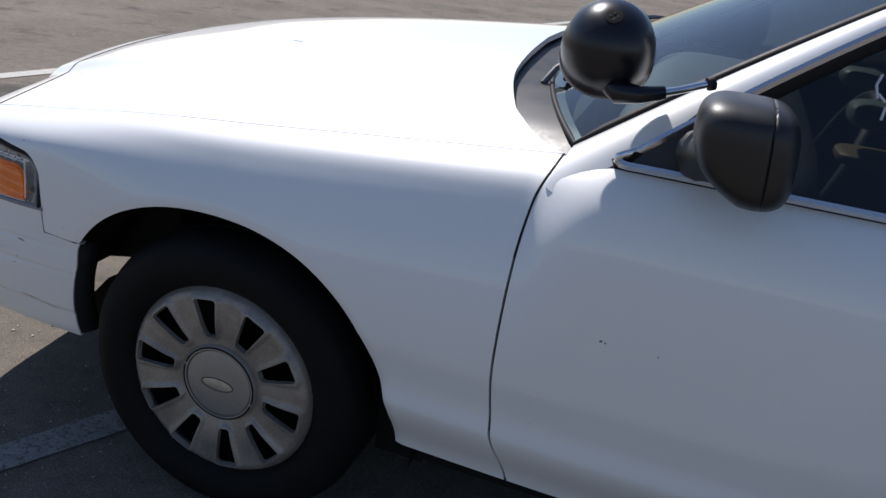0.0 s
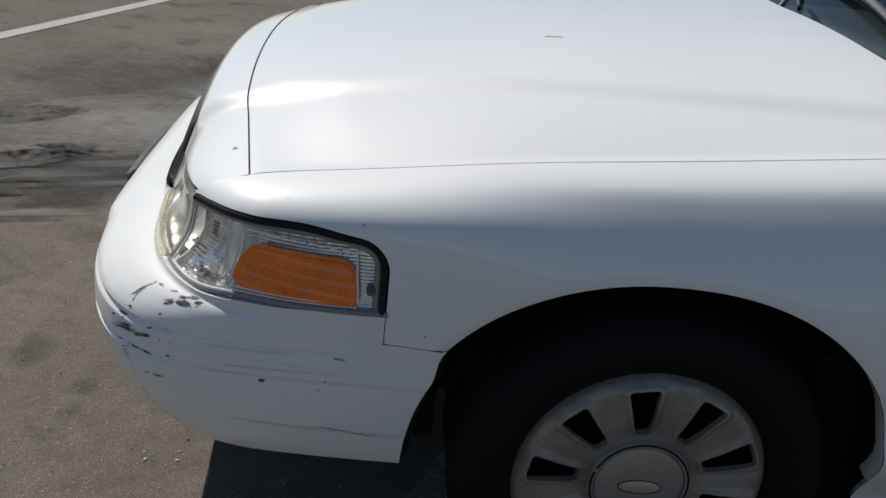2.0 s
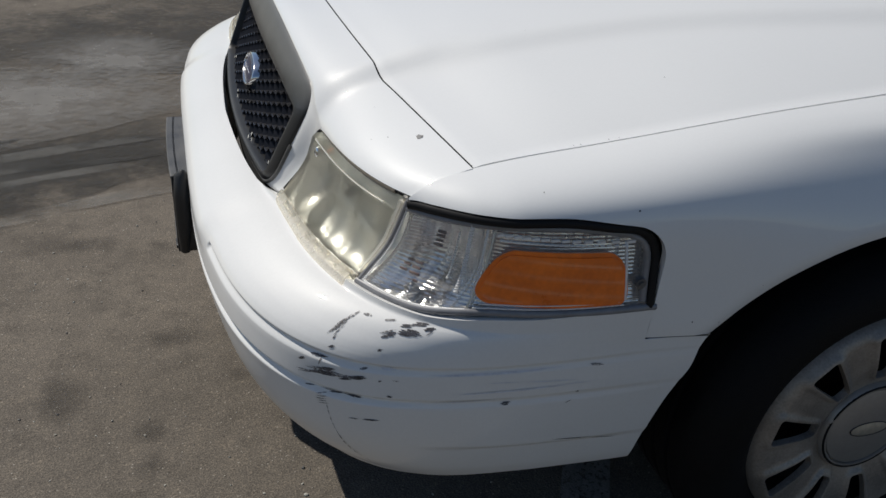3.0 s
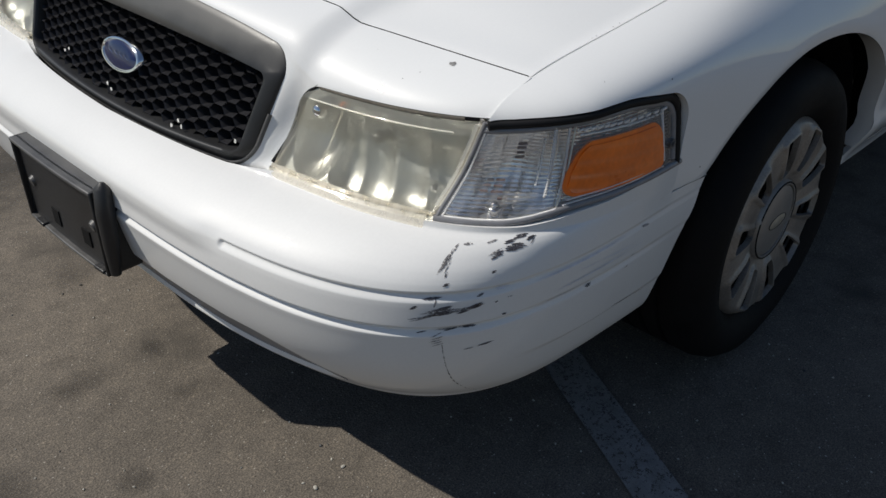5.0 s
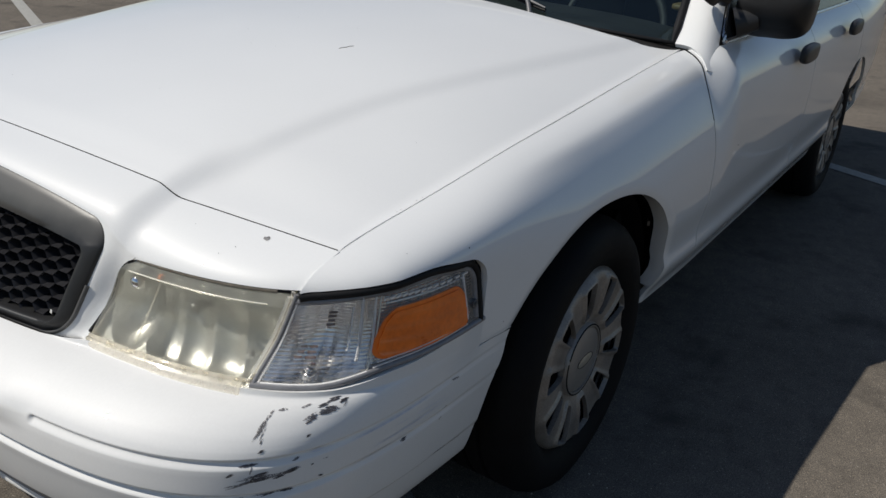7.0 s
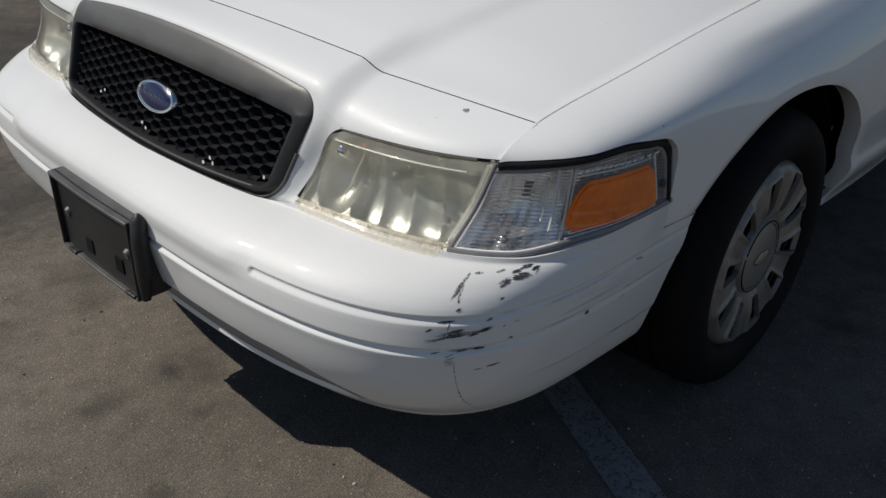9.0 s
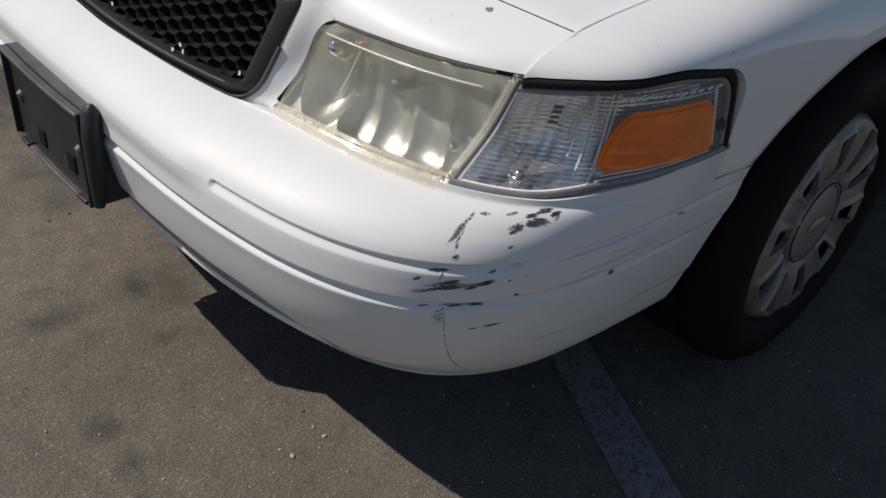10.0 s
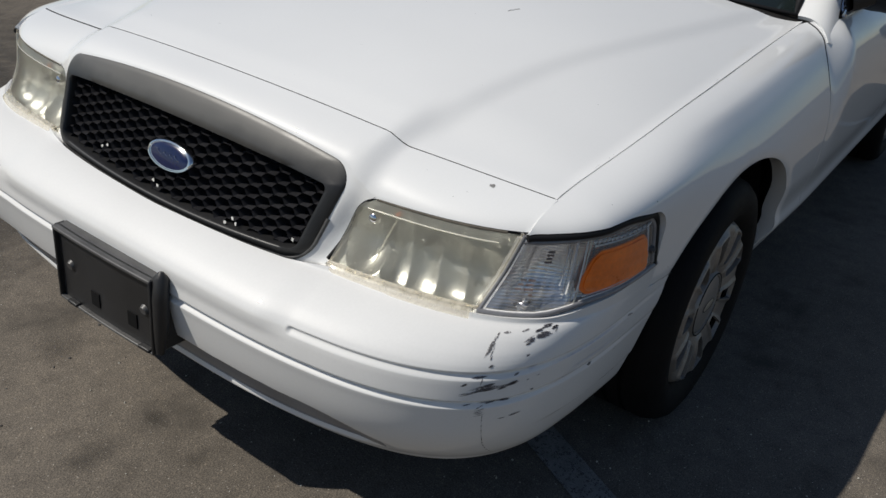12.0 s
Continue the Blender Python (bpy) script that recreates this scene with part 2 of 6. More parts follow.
def panel(surface, us, vs, keep=None, flange=0.014, inward=None):
    """A sheet-metal panel over a surface(u, v): cut to keep(x, y, z) > 0 with clean edges, its rim folded inwards."""
    U, V = np.meshgrid(us, vs, indexing="ij")
    P = np.stack(surface(U, V), -1)
    if keep is not None:
        K = lambda u, v: keep(*surface(u, v))
        g = K(U, V)
        inside = g > 0
        cell = inside[:-1, :-1] | inside[1:, :-1] | inside[:-1, 1:] | inside[1:, 1:]
        du, dv = (us[-1] - us[0]) / len(us), (vs[-1] - vs[0]) / len(vs)
        u2, v2 = U.copy(), V.copy()
        for _ in range(6):
            e = 1e-4
            gu = (K(u2 + e * du, v2) - K(u2 - e * du, v2)) / (2 * e)
            gv = (K(u2, v2 + e * dv) - K(u2, v2 - e * dv)) / (2 * e)
            gg = K(u2, v2)
            q = gu * gu + gv * gv + 1e-12
            su, sv = np.clip(-gg * gu / q, -0.8, 0.8), np.clip(-gg * gv / q, -0.8, 0.8)
            out = ~inside
            u2 = np.where(out, np.clip(u2 + su * du, us[0], us[-1]), U)
            v2 = np.where(out, np.clip(v2 + sv * dv, vs[0], vs[-1]), V)
        P = np.stack(surface(u2, v2), -1)
    else:
        cell = np.ones((len(us) - 1, len(vs) - 1), bool)
    nu, nv = len(us), len(vs)
    used = np.zeros((nu, nv), bool)
    for a, b in ((0, 0), (1, 0), (0, 1), (1, 1)):
        used[a:nu - 1 + a, b:nv - 1 + b] |= cell
    idx = -np.ones((nu, nv), int)
    idx[used] = np.arange(used.sum())
    faces = [(idx[i, j], idx[i + 1, j], idx[i + 1, j + 1], idx[i, j + 1]) for i, j in zip(*np.nonzero(cell))]
    bm = bmesh_of([tuple(p) for p in P[used]], faces)
    bmesh.ops.remove_doubles(bm, verts=bm.verts, dist=2e-5)
    bmesh.ops.recalc_face_normals(bm, faces=bm.faces)
    if flange:
        core = Vector(inward) if inward is not None else Vector((0.5, 0, 0.5))
        bm.normal_update()
        s = sum((f.normal.dot(f.calc_center_median() - core) * f.calc_area() for f in bm.faces))
        sign = -1 if s > 0 else 1
        edge = [e for e in bm.edges if e.is_boundary]
        norm = {v: v.normal.copy() for e in edge for v in e.verts}
        made = bmesh.ops.extrude_edge_only(bm, edges=edge)["geom"]
        olds = list(norm)
        for v in [g for g in made if isinstance(g, bmesh.types.BMVert)]:
            o = min((e.other_vert(v) for e in v.link_edges if e.other_vert(v) in norm), key=lambda w: (w.co - v.co).length, default=None)
            if o is not None:
                v.co = v.co + sign * flange * norm[o]
    return bm


def mirrored(ob):
    """The same part on the car's other side."""
    me = ob.data.copy()
    me.transform(Matrix.Diagonal((1, -1, 1, 1)))
    me.flip_normals()
    o = new(ob.name.split(".")[0], me)
    o.parent = ob.parent
    for k in ob.keys():
        o[k] = ob[k]
    for m in ob.modifiers:
        n = o.modifiers.new(m.name, m.type)
        if m.type == "SOLIDIFY":
            n.thickness, n.offset = m.thickness, m.offset
        elif m.type == "EDGE_SPLIT":
            n.split_angle = m.split_angle
        elif m.type == "BEVEL":
            n.width, n.segments, n.limit_method, n.angle_limit = m.width, m.segments, m.limit_method, m.angle_limit
    return o


def tube(points, radius, sides=10, cap=True, closed=False):
    """A round bar along points; radius may be one number or one a point."""
    pts = [Vector(p) for p in points]
    n = len(pts)
    rad = radius if isinstance(radius, (list, tuple)) else [radius] * n
    verts, faces = [], []
    up = Vector((0, 0, 1))
    for i, p in enumerate(pts):
        a, b = pts[(i - 1) % n] if closed or i else p, pts[(i + 1) % n] if closed or i < n - 1 else p
        d = (b - a).normalized()
        s = d.cross(up if abs(d.z) < 0.95 else Vector((1, 0, 0))).normalized()
        t = s.cross(d)
        verts += [p + rad[i] * (math.cos(k * 2 * math.pi / sides) * s + math.sin(k * 2 * math.pi / sides) * t) for k in range(sides)]
    for i in range(n if closed else n - 1):
        j = (i + 1) % n
        faces += [(i * sides + k, i * sides + (k + 1) % sides, j * sides + (k + 1) % sides, j * sides + k) for k in range(sides)]
    if cap and not closed:
        faces += [tuple(range(sides)), tuple(range((n - 1) * sides, n * sides))]
    return bmesh_of(verts, faces)


def lathe(profile, axis_at, sides=48, spin=0.0):
    """A turned shape about the y axis: profile of (radius, y)."""
    verts, faces = [], []
    for r, y in profile:
        verts += [(axis_at[0] + r * math.cos(spin + 2 * math.pi * k / sides), y, axis_at[2] + r * math.sin(spin + 2 * math.pi * k / sides)) for k in range(sides)]
    for i in range(len(profile) - 1):
        faces += [(i * sides + k, i * sides + (k + 1) % sides, (i + 1) * sides + (k + 1) % sides, (i + 1) * sides + k) for k in range(sides)]
    return bmesh_of(verts, faces)


def box(x0, x1, y0, y1, z0, z1):
    v = [(x, y, z) for x in (x0, x1) for y in (y0, y1) for z in (z0, z1)]
    return bmesh_of(v, [(0, 1, 3, 2), (4, 6, 7, 5), (0, 4, 5, 1), (2, 3, 7, 6), (0, 2, 6, 4), (1, 5, 7, 3)])


def merge(*bms):
    out = bms[0]
    for b in bms[1:]:
        me = bpy.data.meshes.new("tmp")
        b.to_mesh(me)
        b.free()
        out.from_mesh(me)
        bpy.data.meshes.remove(me)
    return out


def blob(cx, cy, cz, rx, ry, rz, power=2.6, seg=28, rings=18):
    """A rounded-box form."""
    f = lambda c: math.copysign(abs(c) ** (2 / power), c)
    verts, faces = [], []
    for i in range(rings + 1):
        a = -math.pi / 2 + math.pi * i / rings
        for k in range(seg):
            b = 2 * math.pi * k / seg
            verts.append((cx + rx * f(math.cos(a)) * f(math.cos(b)), cy + ry * f(math.cos(a)) * f(math.sin(b)), cz + rz * f(math.sin(a))))
    for i in range(rings):
        faces += [(i * seg + k, i * seg + (k + 1) % seg, (i + 1) * seg + (k + 1) % seg, (i + 1) * seg + k) for k in range(seg)]
    bm = bmesh_of(verts, faces)
    bmesh.ops.remove_doubles(bm, verts=bm.verts, dist=1e-5)
    return bm


def rbox(px, pz, x0, x1, z0, z1, r):
    """Signed distance to a rounded rectangle, negative inside."""
    qx, qz = np.abs(px - (x0 + x1) / 2) - (x1 - x0) / 2 + r, np.abs(pz - (z0 + z1) / 2) - (z1 - z0) / 2 + r
    return np.hypot(np.maximum(qx, 0), np.maximum(qz, 0)) + np.minimum(np.maximum(qx, qz), 0) - r


# ---- the car's surfaces ----
X0 = -0.36
WHEELBASE = 2.91
HUB_Z = 0.336
SHELF_Z = (0.225, 0.255, 0.30, 0.37, 0.445, 0.466, 0.510, 0.530, 0.545, 0.560, 0.575, 0.585, 0.592, 0.598, 0.64)
SHELF_A = (0.585, 0.618, 0.656, 0.683, 0.698, 0.7015, 0.6985, 0.694, 0.685, 0.667, 0.640, 0.617, 0.595, 0.572, 0.556)


def groove(z, at, up, down, depth):
    """A V-shaped groove across a height: short steep wall above its bottom, longer one below."""
    t = np.where(z > at, (z - at) / up, (at - z) / down)
    return -depth * (1 - step(0, 1, t))


def recess_top(y):
    return 0.304 + 0.064 * (1 - np.clip((np.abs(y) - 0.45) / 0.19, 0, 1) ** 2.2)


def recess(y, z):
    """The channel along the bumper's foot, pointed at its ends: a steep wall above, a slope below."""
    top = recess_top(y)
    return 0.016 * step(0.0, 0.005, top - z) * step(0.278, 0.302, z) * (1 - step(0.55, 0.64, np.abs(y)))


def bumper_at(y_or_arc, z):
    """Point of the bumper cover by fraction of its way round (-1: the left wheel arch, 0: middle) and height."""
    u, z = np.broadcast_arrays(np.asarray(y_or_arc, float), np.asarray(z, float))
    a = curve(z, SHELF_Z, SHELF_A)
    b = curve(z, (0.278, 0.32, 0.40, 0.48, 0.56, 0.63), (0.826, 0.842, 0.857, 0.867, 0.876, 0.880))
    n = curve(z, (0.27, 0.40, 0.55), (4.0, 4.6, 4.0))
    m = curve(z, (0.27, 0.40, 0.55), (3.0, 3.5, 3.75))
    # even spacing round a superellipse of power 3, sampled once at a middle size
    th = np.linspace(0, np.pi / 2, 400)
    ex, ey = 0.68 * np.cos(th) ** (2 / 3), 0.89 * np.sin(th) ** (2 / 3)
    arc = np.concatenate([[0], np.cumsum(np.hypot(np.diff(ex), np.diff(ey)))])
    au = np.abs(u)
    tt = np.interp(np.minimum(au, 1.0), arc / arc[-1], th)
    cx = np.cos(tt) ** (2 / n)
    # beside the wheel the way round goes evenly along the car
    cx = np.where(au > 0.88, np.cos(np.interp(0.88, arc / arc[-1], th)) ** (2 / n) * (1 - au) / 0.12, cx)
    sy = (1 - np.maximum(cx, 0) ** n) ** (1 / m)
    x, y = X0 - a * cx, np.sign(u) * b * sy
    cx = np.maximum(cx, 0)
    nx, ny = -cx ** (n - 1) / a, np.sign(u) * sy ** (m - 1) / b
    nn = np.hypot(nx, ny) + 1e-9
    rise = 0.016 * step(0.62, 1.0, au)
    side = (1 - 0.55 * step(0.66, 0.80, au)) * (1 - 0.75 * step(0.88, 0.99, au))
    band = groove(z, 0.531 + rise, 0.0075, 0.011, 0.0055) * step(0.440, 0.450, np.abs(y)) * side
    main = groove(z, 0.471 + 0.8 * rise, 0.010, 0.010, 0.0075) * side
    crown = 0.007 * np.cos(np.clip(y / 0.5, -1, 1) * np.pi / 2) ** 2 * step(0.54, 0.59, z)
    fold = -0.007 * step(0.74, 0.88, au) * (1 - 0.75 * step(0.90, 1.0, au)) * (1 - step(0.366, 0.382, z - 0.02 * (1 - au)))
    d = band + main + fold - recess(y, z) + 0.009 * (1 - step(0.37, 0.445, np.abs(y))) * step(0.495, 0.545, z)
    y = y + np.sign(u) * (step(0.74, 0.98, au) * (0.011 - 0.008 * step(0.48, 0.58, z)) + 0.0050 * np.clip((au - 0.95) / 0.055, 0, 1.5) * step(0.44, 0.57, z))
    return x + d * nx / nn - crown, y + d * ny / nn, z


GRILLE_Y = 0.007


def grille_x(y, z):
    return -0.9105 + 0.38 * (z - 0.692) + 0.14 * (y - GRILLE_Y) ** 2


def grille_sd(y, z):
    """Signed distance to the grille's outline, negative inside; it narrows downwards and its top bows up."""
    q = y - GRILLE_Y
    zt = 0.8165 - 0.204 * q * q
    zb = 0.5797 + 0.098 * q * q
    f = np.clip((z - zb) / (zt - zb), 0, 1)
    half = 0.3786 + 0.0427 * f
    r = 0.044
    qy, qz = np.abs(q) - half + r, np.abs(z - (zt + zb) / 2) - (zt - zb) / 2 + r
    return np.hypot(np.maximum(qy, 0), np.maximum(qz, 0)) + np.minimum(np.maximum(qy, qz), 0) - r


def lamp_shape(z):
    """The nose's plan at the lamps' height: depth, power and half width of its rounded outline."""
    return curve(z, (0.598, 0.68, 0.752), (0.558, 0.511, 0.498)), curve(z, (0.598, 0.752), (3.68, 4.3)), curve(z, (0.598, 0.752), (0.882, 0.854))


def header_at(y, v, bulged=1.0):
    """Point of the nose panel: v 0 at the bumper, 0.6 at the top of lamps and grille, 1 at the bonnet's seam."""
    y, v = np.broadcast_arrays(np.asarray(y, float), np.asarray(v, float))
    ay = np.abs(y)
    pod = bulged * (1 - step(0.385, 0.475, ay))
    z1 = 0.738 + 0.014 * np.minimum(ay / 0.75, 1) ** 2
    z1 = z1 + (0.818 - 0.204 * (y - GRILLE_Y) ** 2 - z1) * pod
    zb = 0.583 + 0.012 * np.minimum(ay / 0.72, 1)
    z = zb + (z1 - zb) * np.clip(v / 0.6, 0, 1)

    def face(z):
        a, n, b = lamp_shape(z)
        x = X0 - a * (1 - np.minimum(ay / b, 0.999) ** n) ** (1 / n)
        near = bulged * (1 - step(-0.004, 0.040, grille_sd(y, z)))
        return x + (grille_x(y, z) + 0.003 - x) * near

    xs, zs = seam_front(y)
    t = np.clip((v - 0.6) / 0.4, 0, 1)
    p0x, p0z = face(z1), z1
    c1x, c1z = p0x + 0.014, z1 + 0.50 * (zs - z1)
    c2x, c2z = xs - 0.045, zs - 0.013
    bx = (1 - t) ** 3 * p0x + 3 * t * (1 - t) ** 2 * c1x + 3 * t * t * (1 - t) * c2x + t ** 3 * xs
    bz = (1 - t) ** 3 * p0z + 3 * t * (1 - t) ** 2 * c1z + 3 * t * t * (1 - t) * c2z + t ** 3 * zs
    top = v > 0.6
    return np.where(top, bx, face(z)), y, np.where(top, bz, z)


def seam_front(y):
    """The bonnet's front seam: an arch over the grille that steps down beside it and runs back to the wings."""
    ay = np.abs(y)
    m = step(0.407, 0.460, ay)
    t = (ay - 0.48) / 0.27
    return ((-0.7754 + 0.1167 * ay * ay) * (1 - m) + (-0.7449 + 0.0522 * t) * m,
            (0.8491 - 0.1032 * ay * ay) * (1 - m) + (0.8121 - 0.0173 * t) * m)


def bonnet_edge(x):
    """Where bonnet and front wing meet: half width and height."""
    return (curve(x, (-0.779, -0.692, -0.3, 0.3, 0.66), (0.750, 0.748, 0.764, 0.770, 0.778)),
            curve(x, (-0.779, -0.751, -0.692, -0.52, -0.26, 0.06, 0.66), (0.757, 0.776, 0.794, 0.822, 0.862, 0.898, 0.968)))


def bonnet_at(s, w):
    """Point of the bonnet: s 0 at the nose, 1 at the windscreen; w from -1 to 1 across."""
    s, w = np.broadcast_arrays(np.asarray(s, float), np.asarray(w, float))
    xf, zf = seam_front(w * 0.748)
    xr = curve(np.abs(w), (0, 0.5, 0.8, 0.94, 1), (0.432, 0.452, 0.512, 0.597, 0.657))
    x = xf + (xr - xf) * s
    ye, ze = bonnet_edge(x)
    y = w * (ye - 0.0006)
    zc = curve(x, (-0.80, -0.6, -0.4, -0.1, 0.2, 0.45, 0.66), (0.842, 0.888, 0.930, 0.981, 1.016, 1.038, 1.046))
    z = ze + (zc - ze) * (1 - np.abs(w) ** 2.7)
    z00 = bonnet_edge(xf)[1]
    zc0 = curve(xf, (-0.80, -0.6), (0.842, 0.888))
    z = z + (zf - 0.0005 - z00 - (zc0 - z00) * (1 - np.abs(w) ** 2.7)) * (1 - step(0, 0.16, s))
    yc = curve(x, (-0.78, -0.36, -0.09, 0.21, 0.6), (0.452, 0.505, 0.565, 0.628, 0.70))
    z = z + (0.009 * step(-0.02, 0.035, yc - np.abs(y)) - 0.004) * step(0, 0.02, 1 - np.abs(w)) * step(0.0, 0.07, s)
    return x, y, z - 0.0012 * (1 - step(0, 0.012, s))


def side_at(x, v):
    """Point of the left body side (y taken positive): v 0 at the top edge, 0.5 at mid height, 1 at the sill."""
    x, v = np.broadcast_arrays(np.asarray(x, float), np.asarray(v, float))
    ye, ze = bonnet_edge(x)
    k = step(0.61, 0.76, x)
    yt = ye + (0.853 - ye) * k
    zt = ze + (curve(x, (0.6, 2.0, 3.6, 4.1), (0.983, 0.99, 1.0, 0.98)) - ze) * k
    ymax = curve(x, (-0.9, -0.779, -0.75, -0.725, -0.70, -0.65, -0.45, 0, 0.4, 0.8, 2.9, 3.8, 4.25), (0.74, 0.758, 0.787, 0.812, 0.831, 0.853, 0.880, 0.928, 0.944, 0.953, 0.95, 0.91, 0.84))
    n = curve(x, (-0.78, -0.65, -0.45, 0, 0.4, 0.64, 0.9), (3.2, 4.6, 4.6, 3.4, 4.0, 5.0, 5.0))
    yc, zb = 0.45, curve(x, (-0.78, -0.5, 0.0), (0.728, 0.68, 0.58))
    b = ymax - yc
    f0 = np.arcsin(np.clip((yt - yc) / b, 0, 0.999) ** (n / 2))
    h = (zt - zb) / np.cos(f0) ** (2 / n)
    t = np.clip(v / 0.5, 0, 1)
    f = f0 + (np.pi / 2 - f0) * (1 - (1 - t) ** 1.7)
    yu, zu = yc + b * np.sin(f) ** (2 / n), zb + h * np.maximum(np.cos(f), 0) ** (2 / n)
    # along the wheel the wing turns sharply at its top and then falls nearly straight
    q = np.clip((zt - zu) / (zt - zb), 0, 1)
    g = curve(q, (0, 0.03, 0.08, 0.16, 0.3, 0.45, 0.6, 0.8, 1), (0, 0.22, 0.41, 0.54, 0.705, 0.845, 0.935, 0.987, 1))
    yu = yu + (yt + (ymax - yt) * g - yu) * step(-0.48, -0.05, x) * (1 - step(0.63, 0.74, x))
    q = np.clip((v - 0.5) / 0.5, 0, 1)
    zl = zb + (0.313 - zb) * q
    # a soft crease runs along the doors' foot, below which the side stands out again
    yl = ymax - 0.014 * step(0.60, 0.482, zl) + 0.006 * step(0.486, 0.440, zl) - 0.060 * step(0.46, 0.30, zl)
    return x, np.where(v <= 0.5, yu, yl), np.where(v <= 0.5, zu, zl)


def left(surface):
    return lambda u, v: (lambda x, y, z: (x, -y, z))(*surface(u, v))


def lamp_top(x):
    return curve(x, (-0.80, -0.70, -0.60, -0.52, -0.44), (0.746, 0.757, 0.7607, 0.7522, 0.741))


def arch(x, z, cx=0.008, r=0.434):
    return (np.abs((x - cx) / (r * np.where(x > cx, 0.955, 1.0))) ** 2.3 + np.abs((z - 0.300) / r) ** 2.3 + 1e-9) ** (1 / 2.3) * r - r


car = thing("car", "white four-door saloon car with scuffed front bumper, parked on asphalt", "car")

# bumper cover
HALF = np.concatenate([np.linspace(0, 0.28, 34)[:-1], np.linspace(0.28, 0.304, 14)[:-1], np.linspace(0.304, 0.88, 68)[:-1], np.linspace(0.88, 1.0, 30)])
US = np.concatenate([-HALF[:0:-1], HALF])
JOINT = 0.8300
VS = np.concatenate([np.linspace(0, 0.08, 5)[:-1], np.linspace(0.08, 0.40, 74)[:-1], np.linspace(0.40, 0.55, 16)[:-1], np.linspace(0.55, JOINT - 0.0006, 110), np.linspace(JOINT + 0.0006, 0.88, 22)[:-1], np.linspace(0.88, 1, 26)])


def wheel_edge(z, r=0.416):
    """How far back the bumper reaches beside the wheel, at a height."""
    x = 0.008 - np.maximum(r ** 2.3 - np.abs(z - 0.300) ** 2.3, 0) ** (1 / 2.3)
    return x - 0.022 * step(0.50, 0.575, z)


def bumper_surface(s, v):
    """The cover by way round, stretched so that it ends along the wheel arch."""
    s, v = np.broadcast_arrays(np.asarray(s, float), np.asarray(v, float))

    def height(au):
        zt = curve(au, (0, 0.20, 0.28, 0.45, 0.55, 0.65, 0.71, 0.76, 0.80, 0.93, 1.0, 1.1), (0.592, 0.596, 0.606, 0.607, 0.6055, 0.6055, 0.611, 0.618, 0.620, 0.630, 0.6287, 0.627))
        zb = curve(au, (0, 0.5, 0.75, 1.0, 1.1), (0.250, 0.256, 0.280, 0.302, 0.309))
        return zb + (zt - zb) * v

    end = np.full_like(v, 0.97)
    for _ in range(6):
        z = height(end)
        x0, x1 = bumper_at(np.full_like(v, -0.89), z)[0], bumper_at(np.full_like(v, -0.99), z)[0]
        # above the joint the wing takes the bumper's place
        end = np.clip(0.89 + 0.10 * (np.where(v > JOINT, -0.4560, wheel_edge(z)) - x0) / (x1 - x0), 0.885, 1.08)
    au = np.abs(s)
    au = np.where(au > 0.88, 0.88 + (au - 0.88) / 0.12 * (end - 0.88), au)
    return bumper_at(np.sign(s) * au, height(au))


bumper = part("bumper_cover", panel(bumper_surface, US, VS, None, 0.02, (0.2, 0, 0.45)), WHITE_FADED, car, "white painted bumper cover with black scuffs at the corner")

# nose panel with openings for lamps and grille


def headlamp_sd(y, z):
    ay = np.abs(y)
    low = 0.602 - 0.002 * (ay - 0.40) / 0.32
    f = (z - low) / 0.145
    inner = 0.412 + 0.030 * np.clip(f, 0, 1) ** 1.5
    top = 0.739 + 0.015 * (ay - 0.44) / 0.3
    r = 0.034
    qa, qb = inner - ay + r, z - top + r
    d1 = np.hypot(np.maximum(qa, 0), np.maximum(qb, 0)) + np.minimum(np.maximum(qa, qb), 0) - r
    return np.maximum(d1, low - z)


def header_keep(x, y, z):
    return np.minimum(np.minimum(grille_sd(y, z) + 0.012, headlamp_sd(y, z)), 0.7505 - np.abs(y))


header = part("nose_panel", panel(header_at, np.linspace(-0.752, 0.752, 260), np.linspace(0, 0.997, 80), header_keep, 0.02, (0.1, 0, 0.5)), WHITE, car)

# bonnet
bonnet = part("bonnet", panel(bonnet_at, np.concatenate([np.linspace(0.0014, 0.03, 8), np.linspace(0.04, 1, 104)]), np.linspace(-0.9997, 0.9997, 120), None, 0.015, (0, 0, 0)), WHITE, car)


# front wing
def wing_keep(x, y, z):
    lamp = rbox(x, z - lamp_top(x), -1.3, -0.4545, -0.6, 0.006, 0.045)
    below = np.where(x < 0, z - 0.5748, 1.0)
    return np.minimum(np.minimum(lamp, arch(x, z)), np.minimum(below, gap_line(z) - 0.0025 - x))


def gap_line(z):
    return curve(z, (0.29, 0.36, 0.46, 0.62, 0.80, 0.90, 0.98), (0.672, 0.655, 0.628, 0.616, 0.618, 0.626, 0.655))


def wing_at(x, v):
    """The wing's side, rolled inwards round the wheel arch."""
    x, y, z = side_at(x, v)
    return x, y - 0.006 * np.clip(1 - arch(x, z) / 0.025, 0, 1) ** 2, z


wing = part("front_wing", panel(left(wing_at), np.concatenate([np.linspace(-0.779, -0.40, 70), np.linspace(-0.395, 0.68, 130)]), np.linspace(0.002, 1, 110), wing_keep, 0.014, (0, -0.3, 0.5)), WHITE, car)
mirrored(wing)

# doors and rear body side
def front_door_keep(x, y, z):
    return np.minimum(x - gap_line(z) - 0.0025, 1.72 - x)


def rear_door_keep(x, y, z):
    return np.minimum(np.minimum(x - 1.726, 2.78 - 0.0 * z - x), arch(x, z, WHEELBASE, 0.43))


